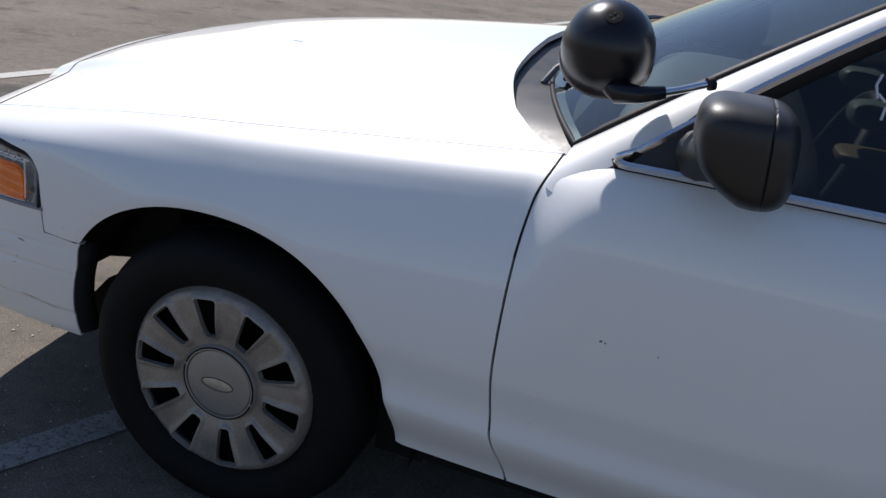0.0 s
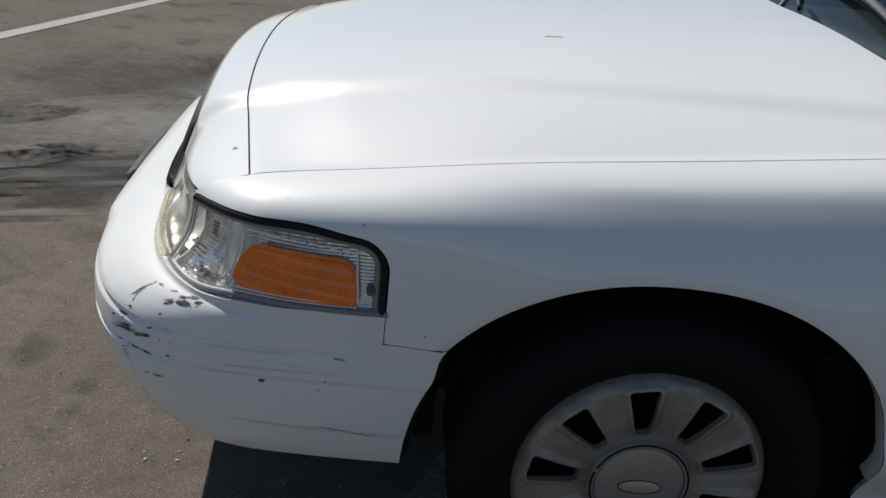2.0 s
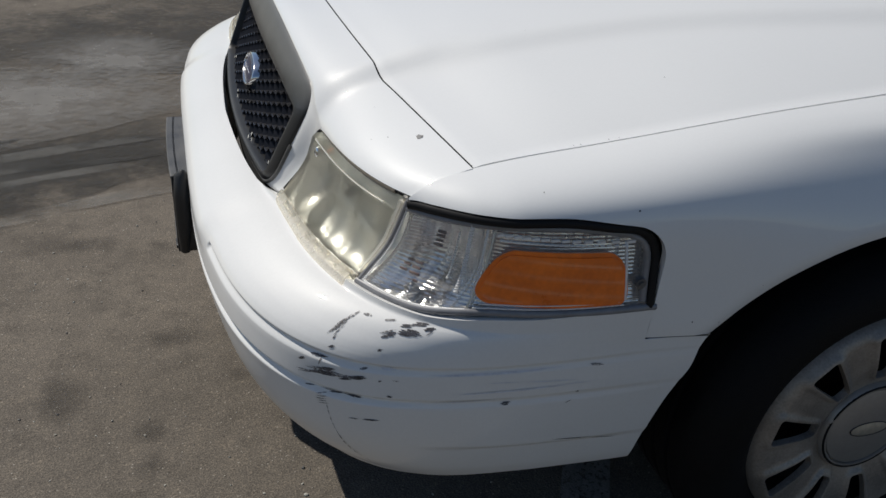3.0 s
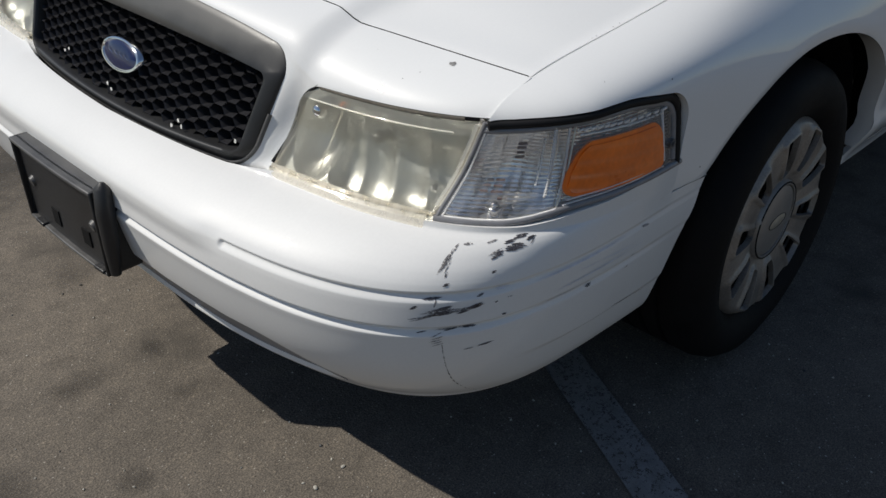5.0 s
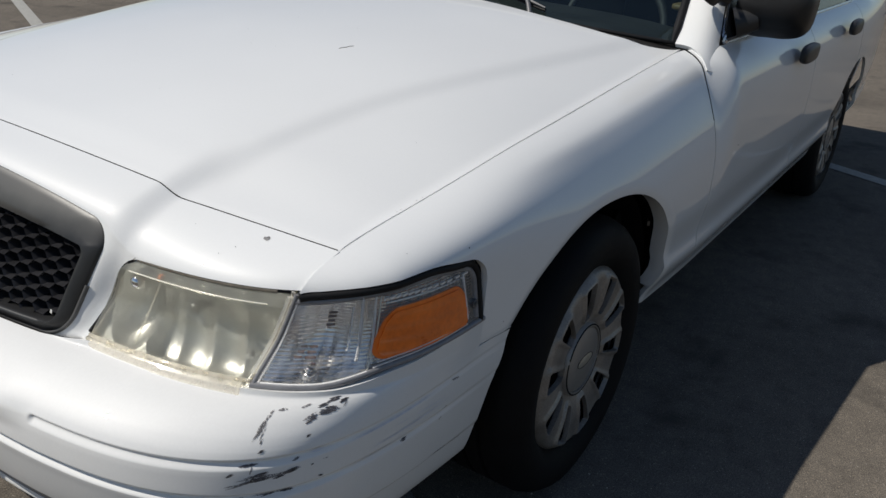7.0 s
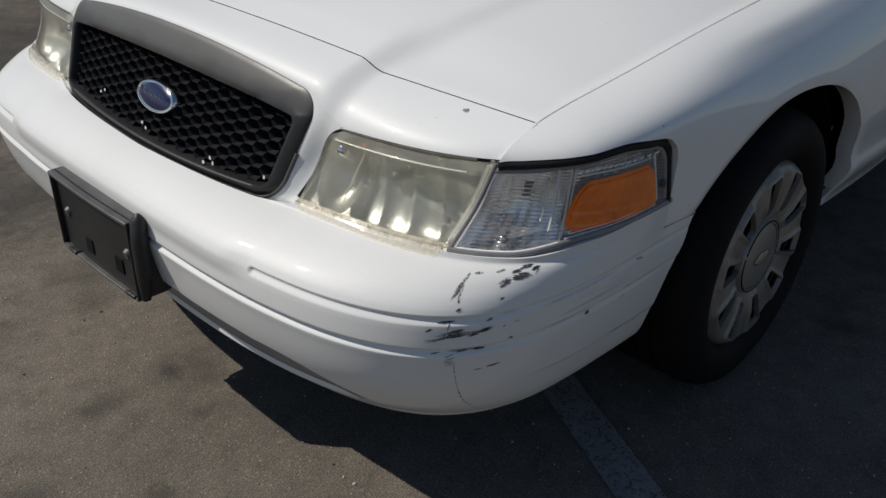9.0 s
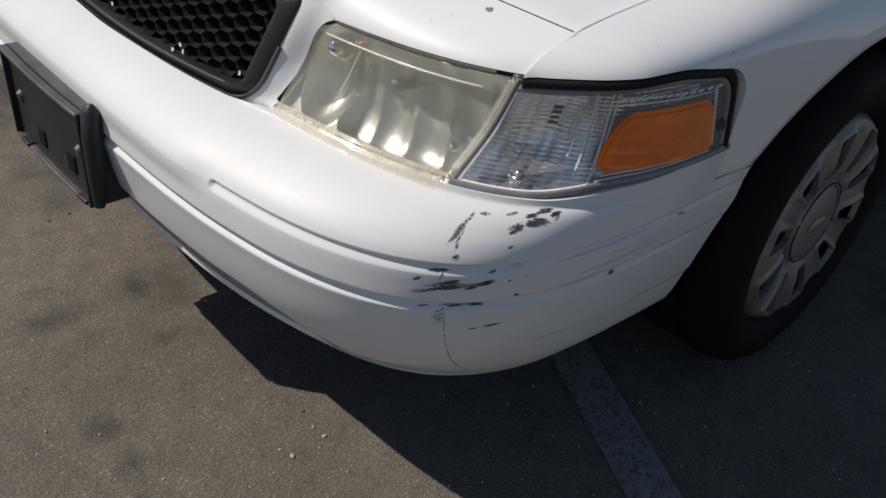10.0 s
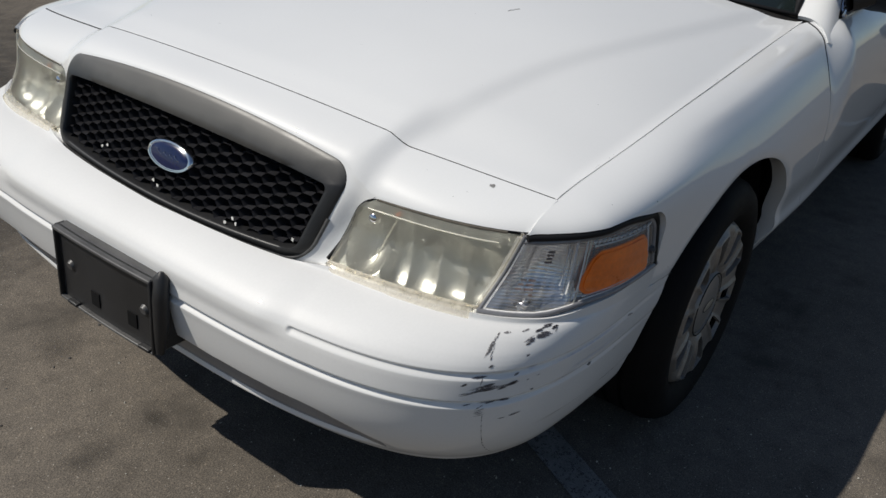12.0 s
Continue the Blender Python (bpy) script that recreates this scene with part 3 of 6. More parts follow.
def quarter_keep(x, y, z):
    return np.minimum(np.minimum(x - 2.786, arch(x, z, WHEELBASE, 0.43)), 4.25 - x)


door = part("front_door", panel(left(side_at), np.linspace(0.60, 1.73, 120), np.linspace(0.004, 1, 60), front_door_keep, 0.014, (1, -0.3, 0.5)), WHITE, car)
rear_door = part("rear_door", panel(left(side_at), np.linspace(1.72, 2.79, 70), np.linspace(0.004, 1, 50), rear_door_keep, 0.014, (2, -0.3, 0.5)), WHITE, car)
quarter = part("rear_wing", panel(left(side_at), np.linspace(2.78, 4.25, 80), np.linspace(0.0, 1, 50), quarter_keep, 0.014, (3, -0.3, 0.5)), WHITE, car)
for o in (door, rear_door, quarter):
    mirrored(o)

# underbody, wheel housings, engine bay
def housing(cx):
    verts, faces = [], []
    n = 28
    for y in (-0.862, -0.45):
        for k in range(n + 1):
            a = radians(-8 + 165 * k / n)
            verts.append((cx + 0.445 * math.cos(a), y, 0.30 + 0.445 * math.sin(a)))
    faces = [(k, k + 1, n + 2 + k, n + 1 + k) for k in range(n)]
    return merge(bmesh_of(verts, faces), box(cx - 0.43, cx + 0.46, -0.47, -0.45, 0.20, 0.75))


for cx in (0.01, WHEELBASE):
    mirrored(part("wheel_housing", housing(cx), BLACK, car))
def lip_band(a0, a1, r0, depth, cx=0.008):
    """The folded rim of a wheel arch between two angles."""
    v, f = [], []
    n = 30
    for k in range(n + 1):
        a = radians(a0 + (a1 - a0) * k / n)
        c, q = abs(math.cos(a)), abs(math.sin(a))
        r = r0 / (c ** 2.3 + q ** 2.3) ** (1 / 2.3)
        x, z = cx + r * math.cos(a) * (0.955 if math.cos(a) > 0 else 1.0), 0.300 + r * math.sin(a)
        vs = np.linspace(0.02, 1, 200)
        sx, sy, sz = side_at(np.full_like(vs, x), vs)
        y = float(np.interp(-z, -sz, sy)) - 0.0070
        v += [(x, -y, z), (x, -y + depth * 0.4, z), (x + 0.006 * math.cos(a), -y + depth, z + 0.006 * math.sin(a))]
    for k in range(n):
        f += [(3 * k + j, 3 * k + j + 1, 3 * k + j + 4, 3 * k + j + 3) for j in range(2)]
    return bmesh_of(v, f)


def edge_lip(z, t):
    """The bumper's rim beside the wheel, rolled over into the wheel housing."""
    z, t = np.broadcast_arrays(np.asarray(z, float), np.asarray(t, float))
    x = wheel_edge(z)
    k = (bumper_at(np.full_like(z, 0.99), z)[0] - bumper_at(np.full_like(z, 0.89), z)[0]) / 0.10
    y = bumper_at(0.99 + (x - bumper_at(np.full_like(z, 0.99), z)[0]) / k, z)[1]
    return x + 0.0005 + 0.016 * np.sin(np.pi * np.clip(t, 0, 1) * 0.85), 0.0035 - y + 0.058 * t, z


mirrored(part("arch_lip", panel(edge_lip, np.linspace(0.306, 0.569, 40), np.linspace(0, 1, 9), None, 0), PLASTIC, car))
mirrored(part("arch_lip", lip_band(10, 120, 0.4335, 0.040), WHITE, car))
UPPER = ((-0.60, 0.433), (-0.51, 0.433), (-0.385, 0.46), (-0.300, 0.475), (-0.27, 0.52), (-0.22, 0.60), (-0.25, 0.69), (-0.45, 0.62), (-0.60, 0.56))
LOWER = ((-0.60, 0.433), (-0.51, 0.433), (-0.51, 0.31), (-0.444, 0.385), (-0.39, 0.42), (-0.345, 0.43), (-0.342, 0.25), (-0.60, 0.25))
# black plate added behind the wheel for the dark shade seen in that gap
REAR_DARK = ((0.352, 0.22), (0.465, 0.22), (0.46, 0.45), (0.40, 0.62), (0.31, 0.56), (0.35, 0.42))


def slab(shape, y0, y1):
    """A flat plate of a given outline, with thickness."""
    n = len(shape)
    faces = [tuple(range(n)), tuple(range(2 * n - 1, n - 1, -1))] + [(k, (k + 1) % n, n + (k + 1) % n, n + k) for k in range(n)]
    return bmesh_of([(x, y, z) for y in (y0, y1) for x, z in shape], faces)


for shape, at_y in ((UPPER, -0.70), (LOWER, -0.70), (REAR_DARK, -0.80)):
    mirrored(part("splash_shield", slab(shape, at_y - 0.002, at_y + 0.002), BLACK, car, smooth=0))
# unseen panel added to deepen the shade on the ground beneath the engine
part("under_tray", box(-0.62, 0.46, -0.46, 0.46, 0.215, 0.235), BLACK, car)
part("engine_block", box(-0.58, 0.50, -0.44, 0.44, 0.36, 0.80), BLACK, car, bevel=0.03)
part("radiator", box(-0.79, -0.73, -0.41, 0.41, 0.44, 0.735), BLACK, car)
part("floor_pan", merge(box(0.46, 2.46, -0.84, 0.84, 0.26, 0.34), box(2.40, 4.10, -0.44, 0.44, 0.28, 0.42), box(3.36, 4.12, -0.78, 0.78, 0.36, 0.44)), BLACK, car)
# unseen black boxes added to stop sunlight leaking through below the lamps
part("fascia_tray", merge(box(-0.945, -0.86, -0.57, 0.57, 0.556, 0.568), box(-0.87, -0.56, -0.70, 0.70, 0.558, 0.570), box(-0.72, -0.50, -0.82, -0.68, 0.556, 0.567), box(-0.72, -0.50, 0.68, 0.82, 0.556, 0.567)), BLACK, car)
part("firewall", box(0.52, 0.60, -0.80, 0.80, 0.34, 0.93), BLACK, car)

# windscreen, roof and glass
def screen_at(w, t):
    w, t = np.broadcast_arrays(np.asarray(w, float), np.asarray(t, float))
    y = w * (0.752 + (0.60 - 0.752) * t)
    x = 0.490 + 0.172 * w * w + (0.850 - 0.202 * w * w) * t
    z = 1.006 - 0.026 * w * w + (0.434 - 0.02 * w * w) * t + 0.05 * t * (1 - t)
    return x, y, z


part("windscreen", panel(screen_at, np.linspace(-1, 1, 40), np.linspace(0, 1, 24), None, 0.004, (1.5, 0, 0.8)), GLASS, car, "pale green windscreen glass").visible_shadow = False


def cowl_at(w, t):
    w, t = np.broadcast_arrays(np.asarray(w, float), np.asarray(t, float))
    hx, hy, hz = bonnet_at(np.full_like(w, 0.985), w * 0.995)
    sx, sy, sz = screen_at(w, np.full_like(w, 0.0))
    return hx + (sx + 0.03 - hx) * t, hy + (sy * 1.02 - hy) * t, hz - 0.022 + (sz - 0.002 - hz + 0.022) * t + 0.0 * t


part("cowl", panel(cowl_at, np.linspace(-1, 1, 50), np.linspace(0, 1, 6), None, 0), COWL, car)
part("screen_seal", tube([screen_at(w, t) for w, t in [(-1, 1 - k / 14) for k in range(15)] + [(-1 + k / 20, 0.0) for k in range(1, 41)] + [(1, k / 14) for k in range(1, 15)]], [0.012] * 14 + [0.006] * 42 + [0.012] * 13, 8), SEAL, car)


def wiper(y0, y1, foot):
    """A wiper parked at the foot of the windscreen: rubber blade, bowed carrier and a broad grey arm from its spindle."""
    def at(w, t, up):
        return Vector([float(c) for c in screen_at(w, t)]) + up * Vector((-0.45, 0, 0.9))
    line = [(y0 + (y1 - y0) * k / 12, 0.035 + 0.11 * math.sin(math.pi * 0.5 * k / 12)) for k in range(13)]
    b = part("wiper", tube([at(w, t, 0.008) for w, t in line], 0.0055, 6), SEAL, car)
    part("blade_carrier", tube([at(w, t, 0.016 + 0.012 * math.sin(math.pi * k / 12)) for k, (w, t) in enumerate(line)], [0.003 + 0.006 * math.sin(math.pi * k / 12) for k in range(13)], 6), WIPER_GREY, b)
    mw, mt = line[8]
    root = at(foot, -0.02, 0.012)
    knee = at(foot + 0.05, 0.05, 0.030)
    end = at(mw, mt, 0.034)
    part("wiper_arm", tube([root, root.lerp(knee, 0.5) + Vector((0, 0, 0.008)), knee, knee.lerp(end, 0.5), end], [0.008, 0.007, 0.006, 0.005, 0.004], 8), WIPER_GREY, b)


wiper(-0.54, 0.16, -0.51)
wiper(0.12, 0.80, 0.16)


def pillar_at(c, t):
    """Left windscreen pillar: c across it from the glass to the door window, t up it."""
    c, t = np.broadcast_arrays(np.asarray(c, float), np.asarray(t, float))
    sx, sy, sz = screen_at(np.full_like(t, -1.0), t)
    wx, wy, wz = 0.742 + 0.60 * t, -0.853 + 0.195 * t, 0.984 + 0.415 * t + 0.02 * np.sin(np.pi * t)
    bow = np.sin(np.pi * c) * 0.022
    return sx + (wx - sx) * c - bow * 0.45, sy + (wy - sy) * c - bow * 0.75, sz + (wz - sz) * c + bow * 0.55


pillar = part("windscreen_pillar", panel(pillar_at, np.linspace(0.03, 1, 14), np.linspace(-0.13, 1, 60), lambda x, y, z: x - gap_line(z) - 0.006, 0.012, (1.5, 0, 0.9)), WHITE, car)
mirrored(pillar)


def roof_at(w, t):
    w, t = np.broadcast_arrays(np.asarray(w, float), np.asarray(t, float))
    x = 1.33 + (2.95 - 1.33) * t + 0.045 * w * w * (1 - 2 * t)
    edge = curve(np.abs(w), (0, 0.6, 0.88, 1.0), (0.035, 0.026, 0.004, -0.045))
    return x, w * 0.672, 1.435 + edge - 0.03 * (2 * t - 0.9) ** 2


part("roof", panel(roof_at, np.linspace(-1, 1, 40), np.linspace(0, 1, 40), None, 0.02, (2, 0, 1)), WHITE, car)


def rear_screen_at(w, t):
    w, t = np.broadcast_arrays(np.asarray(w, float), np.asarray(t, float))
    return 2.95 + 0.55 * t - 0.05 * w * w, w * (0.60 + 0.10 * t), 1.43 - 0.41 * t - 0.02 * w * w


part("rear_window", panel(rear_screen_at, np.linspace(-1, 1, 20), np.linspace(0, 1, 12), None, 0.004, (2, 0, 1)), TINT, car)


def rear_pillar_at(c, t):
    c, t = np.broadcast_arrays(np.asarray(c, float), np.asarray(t, float))
    sx, sy, sz = rear_screen_at(np.full_like(t, -1.0), 1 - t)
    wx, wy, wz = 2.78 + 0.02 * t, -0.853 + 0.18 * t, 0.99 + 0.41 * t
    return sx + (wx - sx) * c, sy + (wy - sy) * c - 0.02 * np.sin(np.pi * c), sz + (wz - sz) * c


mirrored(part("rear_pillar", panel(rear_pillar_at, np.linspace(0, 1, 10), np.linspace(-0.05, 1, 14), None, 0.012, (2, 0, 0.8)), WHITE, car))


def boot_at(w, t):
    w, t = np.broadcast_arrays(np.asarray(w, float), np.asarray(t, float))
    x = 3.46 + 0.80 * t
    z = 1.02 - 0.02 * t + 0.01 * (1 - w * w)
    return x, w * (0.852 - 0.10 * t * t), z - 0.035 * w ** 6


part("boot_lid", panel(boot_at, np.linspace(-1, 1, 30), np.linspace(0, 1, 16), None, 0.02, (3, 0, 0.5)), WHITE, car)


def tail_at(w, t):
    w, t = np.broadcast_arrays(np.asarray(w, float), np.asarray(t, float))
    return 4.25 + 0.09 * np.sin(np.pi * np.clip(t * 0.9 + 0.05, 0, 1)) * (1 - 0.5 * w ** 4), w * (0.84 - 0.08 * (1 - t) * w ** 4), 0.32 + 0.69 * t


part("rear_bumper", panel(tail_at, np.linspace(-1, 1, 30), np.linspace(0, 1, 20), None, 0.02, (3, 0, 0.5)), WHITE, car)


def side_window(x0, x1, lean):
    v = []
    for x, t in ((x0, 0), (x1, 0), (x1, 1), (x0 + lean, 1)):
        v.append((x, -0.846 + 0.195 * t, 0.975 + 0.43 * t))
    bm = bmesh_of(v, [(0, 1, 2, 3)])
    return bm


for x0, x1, lean in ((0.748, 1.70, 0.575), (1.76, 2.76, 0.0)):
    g = part("door_glass", side_window(x0, x1, lean), TINT, car, "dark tinted door glass", thick=0.005)
    mirrored(g)
trim = [(1.70, -0.862, 0.998), (0.80, -0.862, 0.994), (0.768, -0.862, 0.9935), (0.757, -0.862, 0.9955), (0.7515, -0.861, 0.9995), (0.7525, -0.859, 1.0045), (0.760, -0.857, 1.0095)]
trim += [tuple(np.array([float(c) for c in pillar_at(1.0, t)]) + np.array((-0.002, -0.006, 0.0))) for t in np.linspace(0.065, 1, 16)]


def ribbon(path, wide, deep):
    """A flat bar along a path in the door's plane."""
    pts = [Vector(p) for p in path]
    verts, faces = [], []
    side = Vector((0, -0.9, -0.42)).normalized()
    for i, p in enumerate(pts):
        d = (pts[min(i + 1, len(pts) - 1)] - pts[max(i - 1, 0)]).normalized()
        c = d.cross(side).normalized()
        verts += [p + c * wide / 2, p + c * wide * 0.25 + side * deep, p - c * wide * 0.25 + side * deep, p - c * wide / 2]
    for i in range(len(pts) - 1):
        faces += [(4 * i + k, 4 * i + k + 1, 4 * i + k + 5, 4 * i + k + 4) for k in range(3)]
    return bmesh_of(verts, faces)


mirrored(part("window_trim", ribbon(trim, 0.017, 0.006), TRIM, car, "satin bright window trim"))
mirrored(part("window_seal", ribbon([tuple(Vector(p) + Vector((0.0, 0.010, -0.012) if i < 5 else (0.018, 0.008, -0.006))) for i, p in enumerate(trim)], 0.03, 0.004), SEAL, car))
mirrored(part("window_trim", ribbon([(2.75, -0.858, 0.992), (1.75, -0.858, 0.988)], 0.017, 0.006), TRIM, car))
mirrored(part("centre_pillar", ribbon([(1.73, -0.855, 0.98), (1.73, -0.66, 1.40)], 0.07, 0.008), SEAL, car))


def door_handle(x, z):
    h = part("door_handle", blob(x + 0.09, -0.962, z, 0.105, 0.018, 0.032, 3.2), PLASTIC, car)
    mirrored(h)


door_handle(1.38, 0.905)
door_handle(2.28, 0.922)

# shut line between front wing and door, running up to the windscreen's foot
def shut_point(v):
    x = 0.64
    for _ in range(12):
        x = float(gap_line(float(side_at(np.array(x), np.array(v))[2])))
    x, y, z = (float(c) for c in side_at(np.array(x), np.array(v)))
    return x, -y + 0.0015, z


# black tube stands for the dark of the open gap
mirrored(part("door_seal", tube([shut_point(v) for v in np.linspace(0.0, 0.30, 40)], 0.0024, 8), SEAL, car))

# interior
for a, b in (((1.114, 1.153), (1.108, 1.172)), ((1.108, 1.172), (1.113, 1.188)), ((1.114, 1.160), (1.126, 1.150)), ((1.126, 1.124), (1.128, 1.143))):
    part("pen_mark", tube([(x, -0.846 + 0.195 * (z - 0.975) / 0.43 - 0.004, z) for x, z in (a, b)], 0.0022, 5), MARK, car)
# added blobs whose pale green stands for daylight falling on the interior
part("seat_trim", merge(blob(1.15, -0.62, 1.10, 0.05, 0.06, 0.022, 3), blob(1.10, -0.66, 1.165, 0.035, 0.04, 0.015, 3)), LIT_GREEN, car)
part("paper", blob(1.16, -0.62, 1.025, 0.06, 0.05, 0.012, 4), YELLOW, car)
part("dashboard", blob(0.90, 0, 0.90, 0.22, 0.76, 0.09, 4), INTERIOR, car)
part("steering_wheel", tube([(1.12 + 0.06 * math.cos(a), -0.38 + 0.18 * math.sin(a), 0.92 + 0.17 * math.cos(a)) for a in np.linspace(0, 2 * math.pi, 33)[:-1]], 0.014, 8, closed=True), INTERIOR, car)
for sy in (-0.38, 0.38):
    part("seat", merge(blob(1.55, sy, 0.50, 0.27, 0.25, 0.10, 4), blob(1.86, sy, 0.84, 0.10, 0.25, 0.34, 4), blob(1.90, sy, 1.20, 0.06, 0.13, 0.09, 3)), INTERIOR, car)
part("rear_seat", merge(blob(2.60, 0, 0.52, 0.28, 0.70, 0.12, 4), blob(2.92, 0, 0.86, 0.10, 0.70, 0.30, 4)), INTERIOR, car)
part("parcel_shelf", box(3.0, 3.46, -0.76, 0.76, 0.93, 0.955), INTERIOR, car)
mirrored(part("door_lining", box(0.72, 2.75, -0.80, -0.77, 0.36, 0.95), INTERIOR, car))


# gutters that close the seams round the bonnet
def gutter_at(x, t):
    x, t = np.broadcast_arrays(np.asarray(x, float), np.asarray(t, float))
    ye, ze = bonnet_edge(x)
    return x, -(ye - 0.06 + 0.10 * t), ze - 0.034 - 0.03 * np.abs(2 * t - 1) - 0.025 * t


mirrored(part("bonnet_gutter", panel(gutter_at, np.linspace(-0.64, 0.66, 50), np.linspace(0, 1, 7), None, 0), BLACK, car))
part("nose_support", panel(lambda w, t: (lambda x, y, z: (x + 0.06 * t - 0.02, y, z - 0.045))(*bonnet_at(0.01 + 0 * t, w)), np.linspace(-0.98, 0.98, 50), np.linspace(0, 1, 3), None, 0), BLACK, car)


# black tube added to draw the dark gap of the bonnet's front seam as a fine line
for y0, y1, r in ((-0.745, 0.43, 0.0009), (0.45, 0.745, 0.0020)):
    ys = np.linspace(y0, y1, 90)
    sx, sz = seam_front(ys)
    part("bonnet_seal", tube([(x + 0.0008, y, z - 0.0004) for x, y, z in zip(sx.tolist(), ys.tolist(), sz.tolist())], r, 6), SEAL, car)


# the joint between front wing and bumper beside the wheel
joint = [(-0.4555, z) for z in np.linspace(0.620, 0.576, 6)] + [(x, 0.5743) for x in np.linspace(-0.452, -0.358, 16)]
vs = np.linspace(0.02, 1, 300)
joint_y = [float(np.interp(-z, -side_at(np.full_like(vs, x), vs)[2], side_at(np.full_like(vs, x), vs)[1])) for x, z in joint]
mirrored(part("wing_joint", tube([(x, -y + 0.0008, z) for (x, z), y in zip(joint, joint_y)], 0.0010, 6), SEAL, car))


# grille
def grille_inner_sd(y, z):
    q = y - GRILLE_Y
    zt, zb = 0.7555 - 0.10 * q * q, 0.597 + 0.12 * q * q
    half = 0.3535 + 0.0275 * np.clip((z - zb) / (zt - zb), 0, 1)
    r = 0.016
    qy, qz = np.abs(q) - half + r, np.abs(z - (zt + zb) / 2) - (zt - zb) / 2 + r
    return np.hypot(np.maximum(qy, 0), np.maximum(qz, 0)) + np.minimum(np.maximum(qy, qz), 0) - r


def outline(sd, count):
    out = []
    for k in range(count):
        a = 2 * math.pi * k / count
        # even steps round a flat oval
        dy, dz = 0.42 * math.cos(a), 0.11 * math.sin(a)
        lo, hi = 0.0, 3.0
        for _ in range(30):
            mid = (lo + hi) / 2
            if sd(GRILLE_Y + mid * dy, 0.690 + mid * dz) < 0:
                lo = mid
            else:
                hi = mid
        out.append((GRILLE_Y + lo * dy, 0.690 + lo * dz))
    return out


COUNT = 520
outer, inner = outline(grille_sd, COUNT), outline(grille_inner_sd, COUNT)
verts, faces = [], []
SECTION = ((0.0, 0.030), (0.0, 0.004), (0.03, 0.001), (0.15, -0.002), (0.40, -0.006), (0.70, -0.0085), (0.90, -0.0085), (0.97, -0.006), (1.0, 0.0), (1.0, 0.035))
for f, dx in SECTION:
    for (oy, oz), (iy, iz) in zip(outer, inner):
        y, z = oy + (iy - oy) * f, oz + (iz - oz) * f
        verts.append((grille_x(y, z) + dx, y, z))
for i in range(len(SECTION) - 1):
    faces += [(i * COUNT + k, i * COUNT + (k + 1) % COUNT, (i + 1) * COUNT + (k + 1) % COUNT, (i + 1) * COUNT + k) for k in range(COUNT)]
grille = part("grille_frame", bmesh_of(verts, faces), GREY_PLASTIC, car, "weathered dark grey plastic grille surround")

lip = [(grille_x(y, z) + 0.0035, y, z - 0.001) for y, z in outer[COUNT // 2 + 6:COUNT - 6]]
part("grille_lip", tube(lip, 0.0042, 8), SHELF_GREY, grille)

verts, faces = [], []
HW, HH = 0.0200, 0.0108
for row in range(-14, 15):
    for col in range(-8, 9):
        cy = col * HW * 3 + (HW * 1.5 if row % 2 else 0)
        cz = 0.686 + row * HH
        if grille_inner_sd(cy, cz) > 0.020:
            continue
        base = len(verts)
        hexa = [(1, 0), (0.5, 1), (-0.5, 1), (-1, 0), (-0.5, -1), (0.5, -1)]
        for k, (sc, dx) in enumerate(((1.0, 0.0045), (0.975, 0.002), (0.945, 0.0045), (0.925, 0.034))):
            for hy, hz in hexa:
                y, z = cy + hy * HW * sc, cz + hz * HH * sc
                verts.append((grille_x(y, z) + dx + 0.004, y, z))
        for r in range(3):
            faces += [(base + 6 * r + k, base + 6 * r + (k + 1) % 6, base + 6 * r + 6 + (k + 1) % 6, base + 6 * r + 6 + k) for k in range(6)]
part("grille_mesh", bmesh_of(verts, faces), GRILLE_BLACK, grille, "black honeycomb grille insert", smooth=25)
verts = [(grille_x(y, z) + 0.045, y, z) for y, z in inner] + [(grille_x(0, 0.686) + 0.05, 0, 0.686)]
part("grille_backing", bmesh_of(verts, [(k, (k + 1) % COUNT, COUNT) for k in range(COUNT)]), BLACK, grille)


def oval(ry, rz, rings, cy=0.012, cz=0.6775, sides=48):
    """A domed oval badge: rings of (scale, outward)."""
    v, f = [], []
    for s, d in rings:
        for k in range(sides):
            a = 2 * math.pi * k / sides
            y, z = cy + s * ry * math.cos(a), cz + s * rz * math.sin(a)
            v.append((grille_x(y, z) + 0.002 - d, y, z))
    for i in range(len(rings) - 1):
        f += [(i * sides + k, i * sides + (k + 1) % sides, (i + 1) * sides + (k + 1) % sides, (i + 1) * sides + k) for k in range(sides)]
    f.append(tuple(range((len(rings) - 1) * sides, len(rings) * sides)))
    return bmesh_of(v, f)


badge = part("badge", oval(0.064, 0.0285, ((1.0, -0.012), (1.0, 0.003), (0.97, 0.005), (0.91, 0.005), (0.89, 0.003))), CHROME, grille, "chrome-rimmed blue oval badge")
part("badge_face", oval(0.0565, 0.0245, ((1.0, 0.001), (0.98, 0.003), (0.6, 0.005), (0.2, 0.0055))), BLUE, badge)

for k, (cy, w_) in enumerate(((0.026, 0.011), (0.006, 0.008), (-0.010, 0.008), (-0.026, 0.010))):
    pts = [(grille_x(cy, 0.6775) - 0.0040 + 0.0008 * abs(t), 0.012 + cy + w_ * 0.7 * math.sin(t * 2.2), 0.6775 + w_ * 0.75 * t) for t in np.linspace(-1, 1, 9)]
    part("badge_stroke", tube(pts, 0.0008, 5), CHROME, badge)

